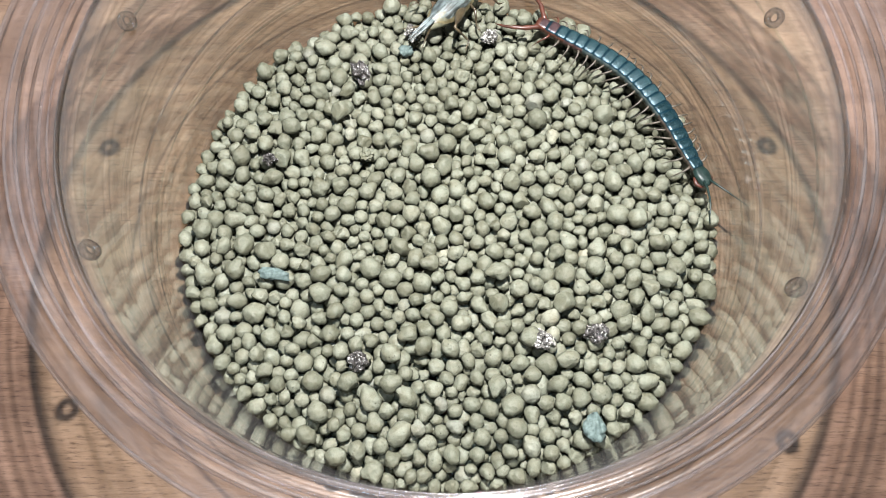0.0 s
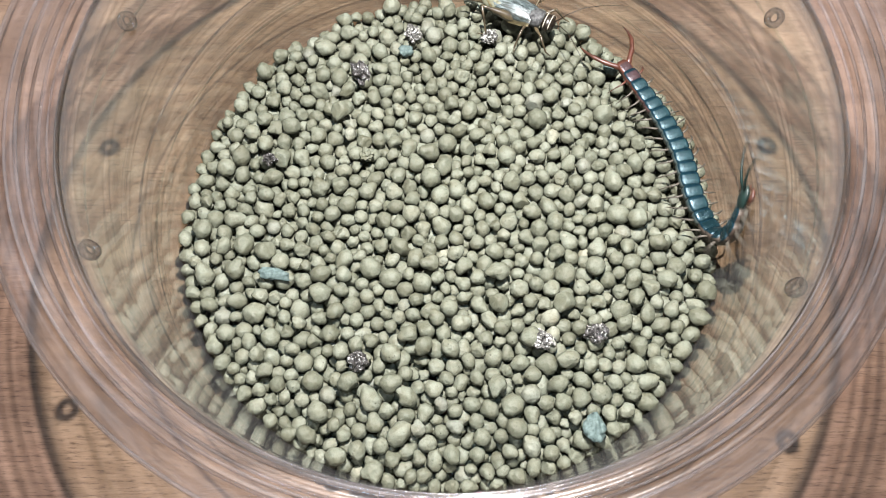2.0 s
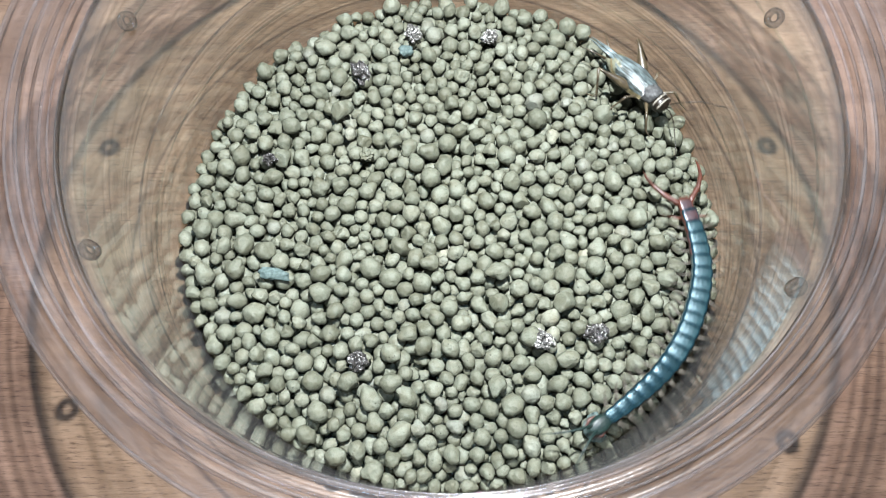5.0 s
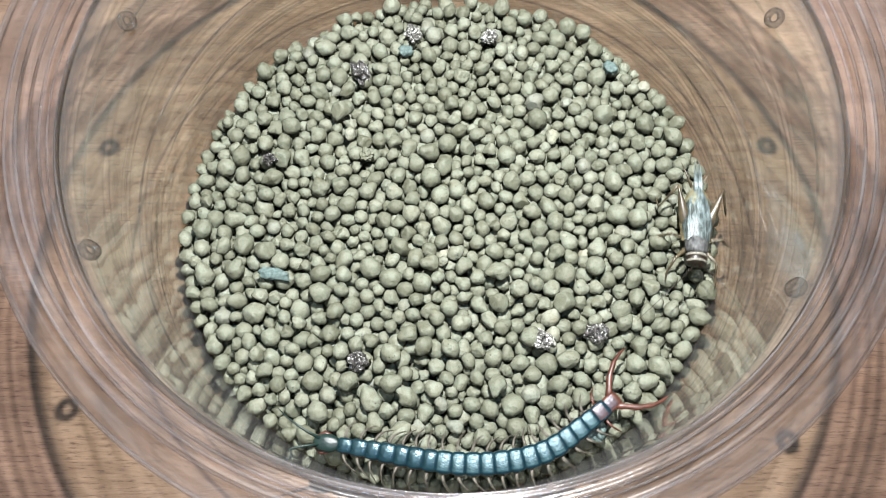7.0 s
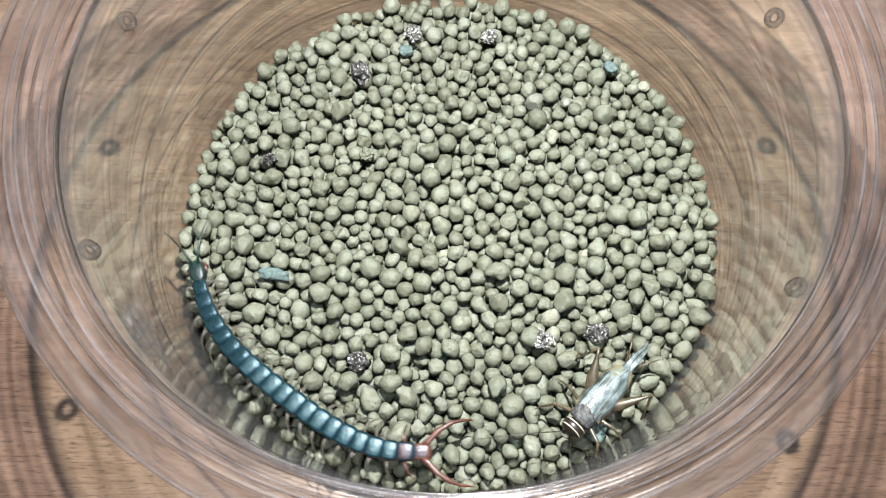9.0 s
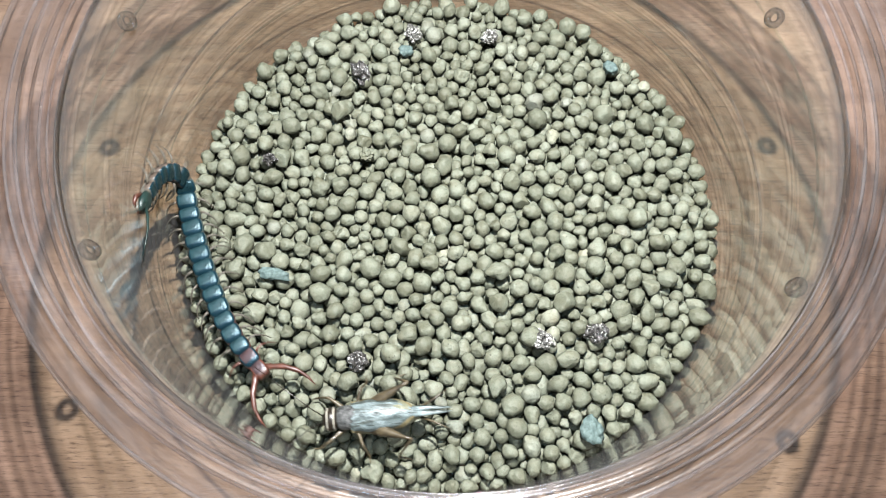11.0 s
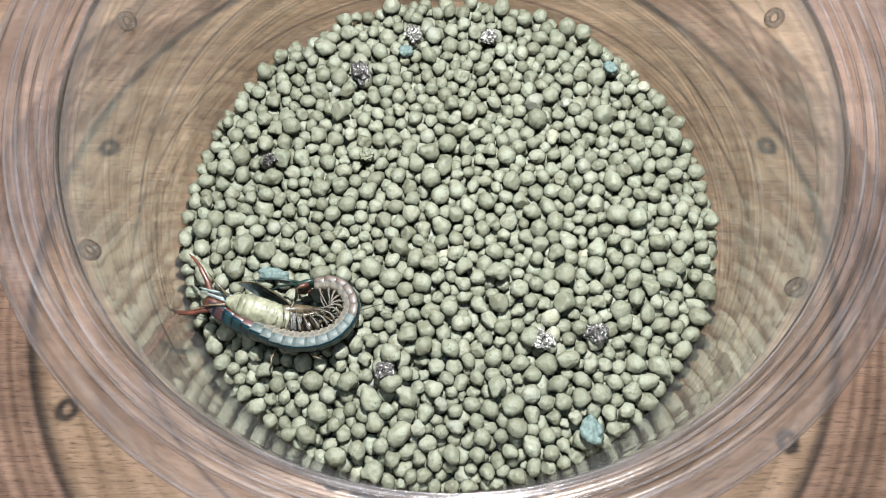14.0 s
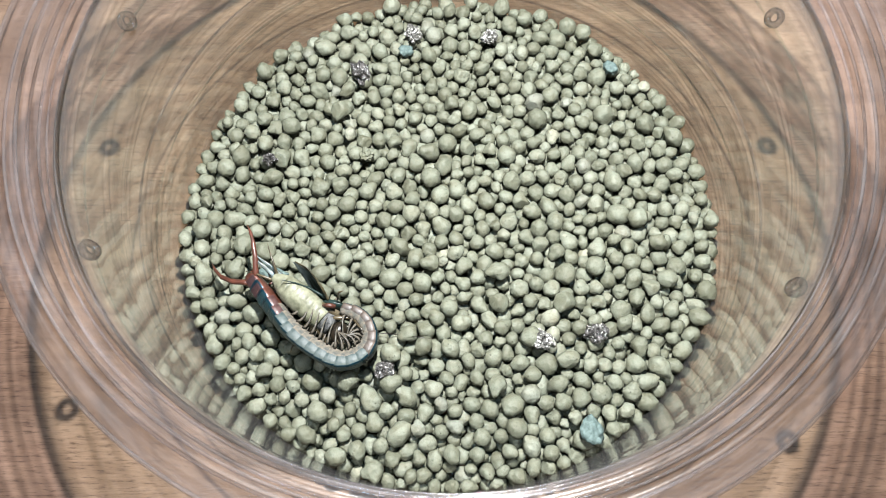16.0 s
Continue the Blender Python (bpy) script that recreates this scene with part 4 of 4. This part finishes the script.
def motions():
    step = 0.1
    clock = [round(i * step, 3) for i in range(161)]
    times = np.array([q[0] for q in POSES])
    mids = [np.array(q[2]) / 1000 for q in POSES]
    rolls = [np.array([float(q[1])]) for q in POSES]
    count = SEGMENTS + 1
    tracks = [[] for _ in range(count)]
    travel, last, leans = [0.0], None, []
    for t in clock:
        line = curve_through(glide(times, mids, t), count + 1)
        roll = float(glide(times, rolls, t)[0])
        leans.append(roll)
        moved = 0.0 if last is None else float(np.mean(np.linalg.norm(line - last, axis=1)))
        travel.append(travel[-1] + moved)
        last = line
        for k in range(count):
            a, b = Vector(line[k]), Vector(line[k + 1])
            at = (a + b) / 2
            ahead = Vector(line[min(k + 2, count)]) - Vector(line[max(k - 1, 0)])
            ahead.normalize()
            r = math.hypot(at.x, at.y)
            climb = min(1.0, max(0.0, (at.z - 0.0205) / 0.010)) * min(1.0, max(0.0, (r - 0.052) / 0.008))
            up = Vector((-at.x / max(r, 1e-6), -at.y / max(r, 1e-6), 0)) * climb + Vector((0, 0, 1)) * (1 - climb)
            left = up.cross(ahead).normalized()
            up = ahead.cross(left)
            m = Matrix((ahead, left, up)).transposed().to_4x4() @ Matrix.Rotation(radians(roll * min(1.0, 0.35 + 0.65 * k / 7)), 4, "X")
            tracks[k].append((t, Matrix.Translation(at) @ m))
    for ring, rows in zip(RINGS + [HEAD_PART], tracks):
        walk(ring, rows)
    # each leg swings as the body travels, one after the other
    for leg, side, k, w in WALKERS:
        rows = []
        for i in range(0, 161, 2):
            swing = 24 * math.sin(travel[i + 1] / 0.0075 * 6.283 * 0.5 + k * 0.75 + (0 if side > 0 else 1.6))
            fold = 62 * min(1.0, abs(leans[i]) / 90)
            rows.append((clock[i], pose(0, side * w * (0.86 - 0.3 * fold / 62), -0.0004 - 0.9 * w * fold / 62, -side * fold, 0, swing * side)))
        walk(leg, rows)

    # the cricket: place in mm, heading, lean and height
    rows = [
        (0.0, 1.8, 61.2, 46, 0, 15.5),
        (0.5, 5.8, 61.3, 23, 0, 15.5),
        (1.0, 10.2, 60.9, 3, 0, 15.5),
        (1.5, 17.4, 60.1, -7, 0, 15.5),
        (2.0, 20.0, 58.0, -27, 0, 15.5),
        (2.5, 24.2, 57.4, -31, 0, 15.5),
        (3.0, 25.9, 56.4, -34, 0, 15.5),
        (3.5, 26.7, 55.8, -31, 0, 15.5),
        (4.0, 34.2, 52.0, -29, 0, 15.5),
        (4.2, 38.7, 48.2, -31, 0, 15.5),
        (5.2, 53.3, 31.1, -55, 0, 15.5),
        (6.3, 59.2, 10.1, -61, 0, 15.5),
        (6.5, 61.2, 3.2, -69, 0, 15.5),
        (7.0, 61.6, -8.2, -98, 0, 15.5),
        (7.5, 54.3, -24.0, -101, 0, 15.5),
        (8.0, 49.4, -34.5, -116, 0, 15.5),
        (8.5, 33.8, -50.6, -136, 0, 15.5),
        (9.0, 33.9, -51.1, -135, 0, 15.5),
        (9.2, 31.6, -54.8, -145, 0, 15.5),
        (10.2, 3.2, -60.0, -176, 0, 15.5),
        (11.3, -24.6, -53.6, -175, 0, 15.5),
        (11.5, -27.3, -54.0, -179, 0, 15.5),
        (12.0, -29.0, -52.8, -169, 0, 15.5),
        (12.2, -23.7, -53.2, -168, 5, 15.5),
        (12.3, -20.7, -53.8, -158, 40, 16.0),
        (12.4, -17.7, -54.7, -120, 70, 17.0),
        (12.5, -12.4, -56.1, -95, 80, 18.0),
        (12.6, 2.3, -60.7, -25, 90, 18.0),
        (12.7, -1.5, -55.6, -20, 105, 18.0),
        (12.8, -24.0, -33.4, -70, 130, 18.0),
        (12.9, -39.0, -27.2, -65, 165, 17.0),
        (13, -40.5, -27.9, -77, 188, 16.5),
        (13.1, -39.8, -28.5, -60, 208, 16.5),
        (13.5, -42.2, -29.8, -15, 208, 16.5),
        (14.0, -42.0, -31.5, -17, 208, 16.5),
        (14.5, -40.8, -30.5, -20, 208, 16.5),
        (15.0, -47.2, -34.2, -52, 208, 16.5),
        (15.5, -33.1, -29.4, -39, 208, 16.5),
        (16.0, -33.4, -29.4, -40, 208, 16.5),
    ]
    ct = np.array([r[0] for r in rows])
    cv = [np.array(r[1:]) for r in rows]
    path = []
    for t in clock:
        x, y, head, lean, z = glide(ct, cv, t)
        path.append((t, pose(x / 1000, y / 1000, z / 1000, 0, 0, head) @ pose(0, 0, 0.0045, 0, 13 * min(1.0, max(0.0, (t - 12.6) / 0.5))) @ pose(0, 0, 0, lean) @ pose(0, 0, -0.0045)))
    walk(CRICKET, path)
    gone = [0.0]
    for a, b in zip(path, path[1:]):
        gone.append(gone[-1] + (b[1].translation - a[1].translation).length)
    for leg, s, kind, x in CRICKET_LEGS:
        phase = {"foreleg": 0.0, "midleg": 2.1, "hind_leg": 4.2}[kind] + (0 if s > 0 else 3.14)
        splay = {"foreleg": 10, "midleg": 25, "hind_leg": 138}[kind]
        size = {"foreleg": 16, "midleg": 16, "hind_leg": 7}[kind]
        walk(leg, [(clock[i], pose(x, 0.0021 * s, 0.0042, 0, 0, size * math.sin(gone[i] / 0.012 * 6.283 + phase) - s * splay * min(1.0, max(0.0, (clock[i] - 12.3) / 0.7)))) for i in range(0, 161, 2)])

    # the struggle pulls one wing out to the side, the other a little
    for wing, s in FORE_WINGS:
        spread = 20 if s < 0 else -8
        walk(wing, [(t, pose(0.004, 0.0012 * s, 0.0045, 0, 0, a) @ pose(-0.004, -0.0012 * s, -0.0045)) for t, a in ((0.0, 0), (12.5, 0), (13.0, spread), (14.2, spread * 0.8), (15.1, spread * 1.1), (16.0, spread))])

    # a crumb and a flake that the struggle shifts
    walk(CRUMB, [(0.0, pose(-0.0219, -0.0410, 0.0156, 0, 0, 110)), (12.6, pose(-0.0219, -0.0410, 0.0156, 0, 0, 110)), (12.9, pose(-0.0155, -0.0432, 0.0156, 0, 0, 160)), (16.0, pose(-0.0155, -0.0432, 0.0156, 0, 0, 160))])
    walk(FLAKE, [(0.0, pose(0.0336, -0.0566, 0.0156, 0, 0, 10)), (9.2, pose(0.0336, -0.0566, 0.0156, 0, 0, 10)), (11.3, pose(0.0329, -0.0572, 0.0156, 0, 0, 20)), (16.0, pose(0.0329, -0.0572, 0.0156, 0, 0, 20))])


build_room()
build_table()
build_tub()
CRUMB, FLAKE = build_crumbs()
CENTIPEDE, RINGS, HEAD_PART, WALKERS = build_centipede()
CRICKET, CRICKET_LEGS, FORE_WINGS = build_cricket()
build_pellets()
motions()
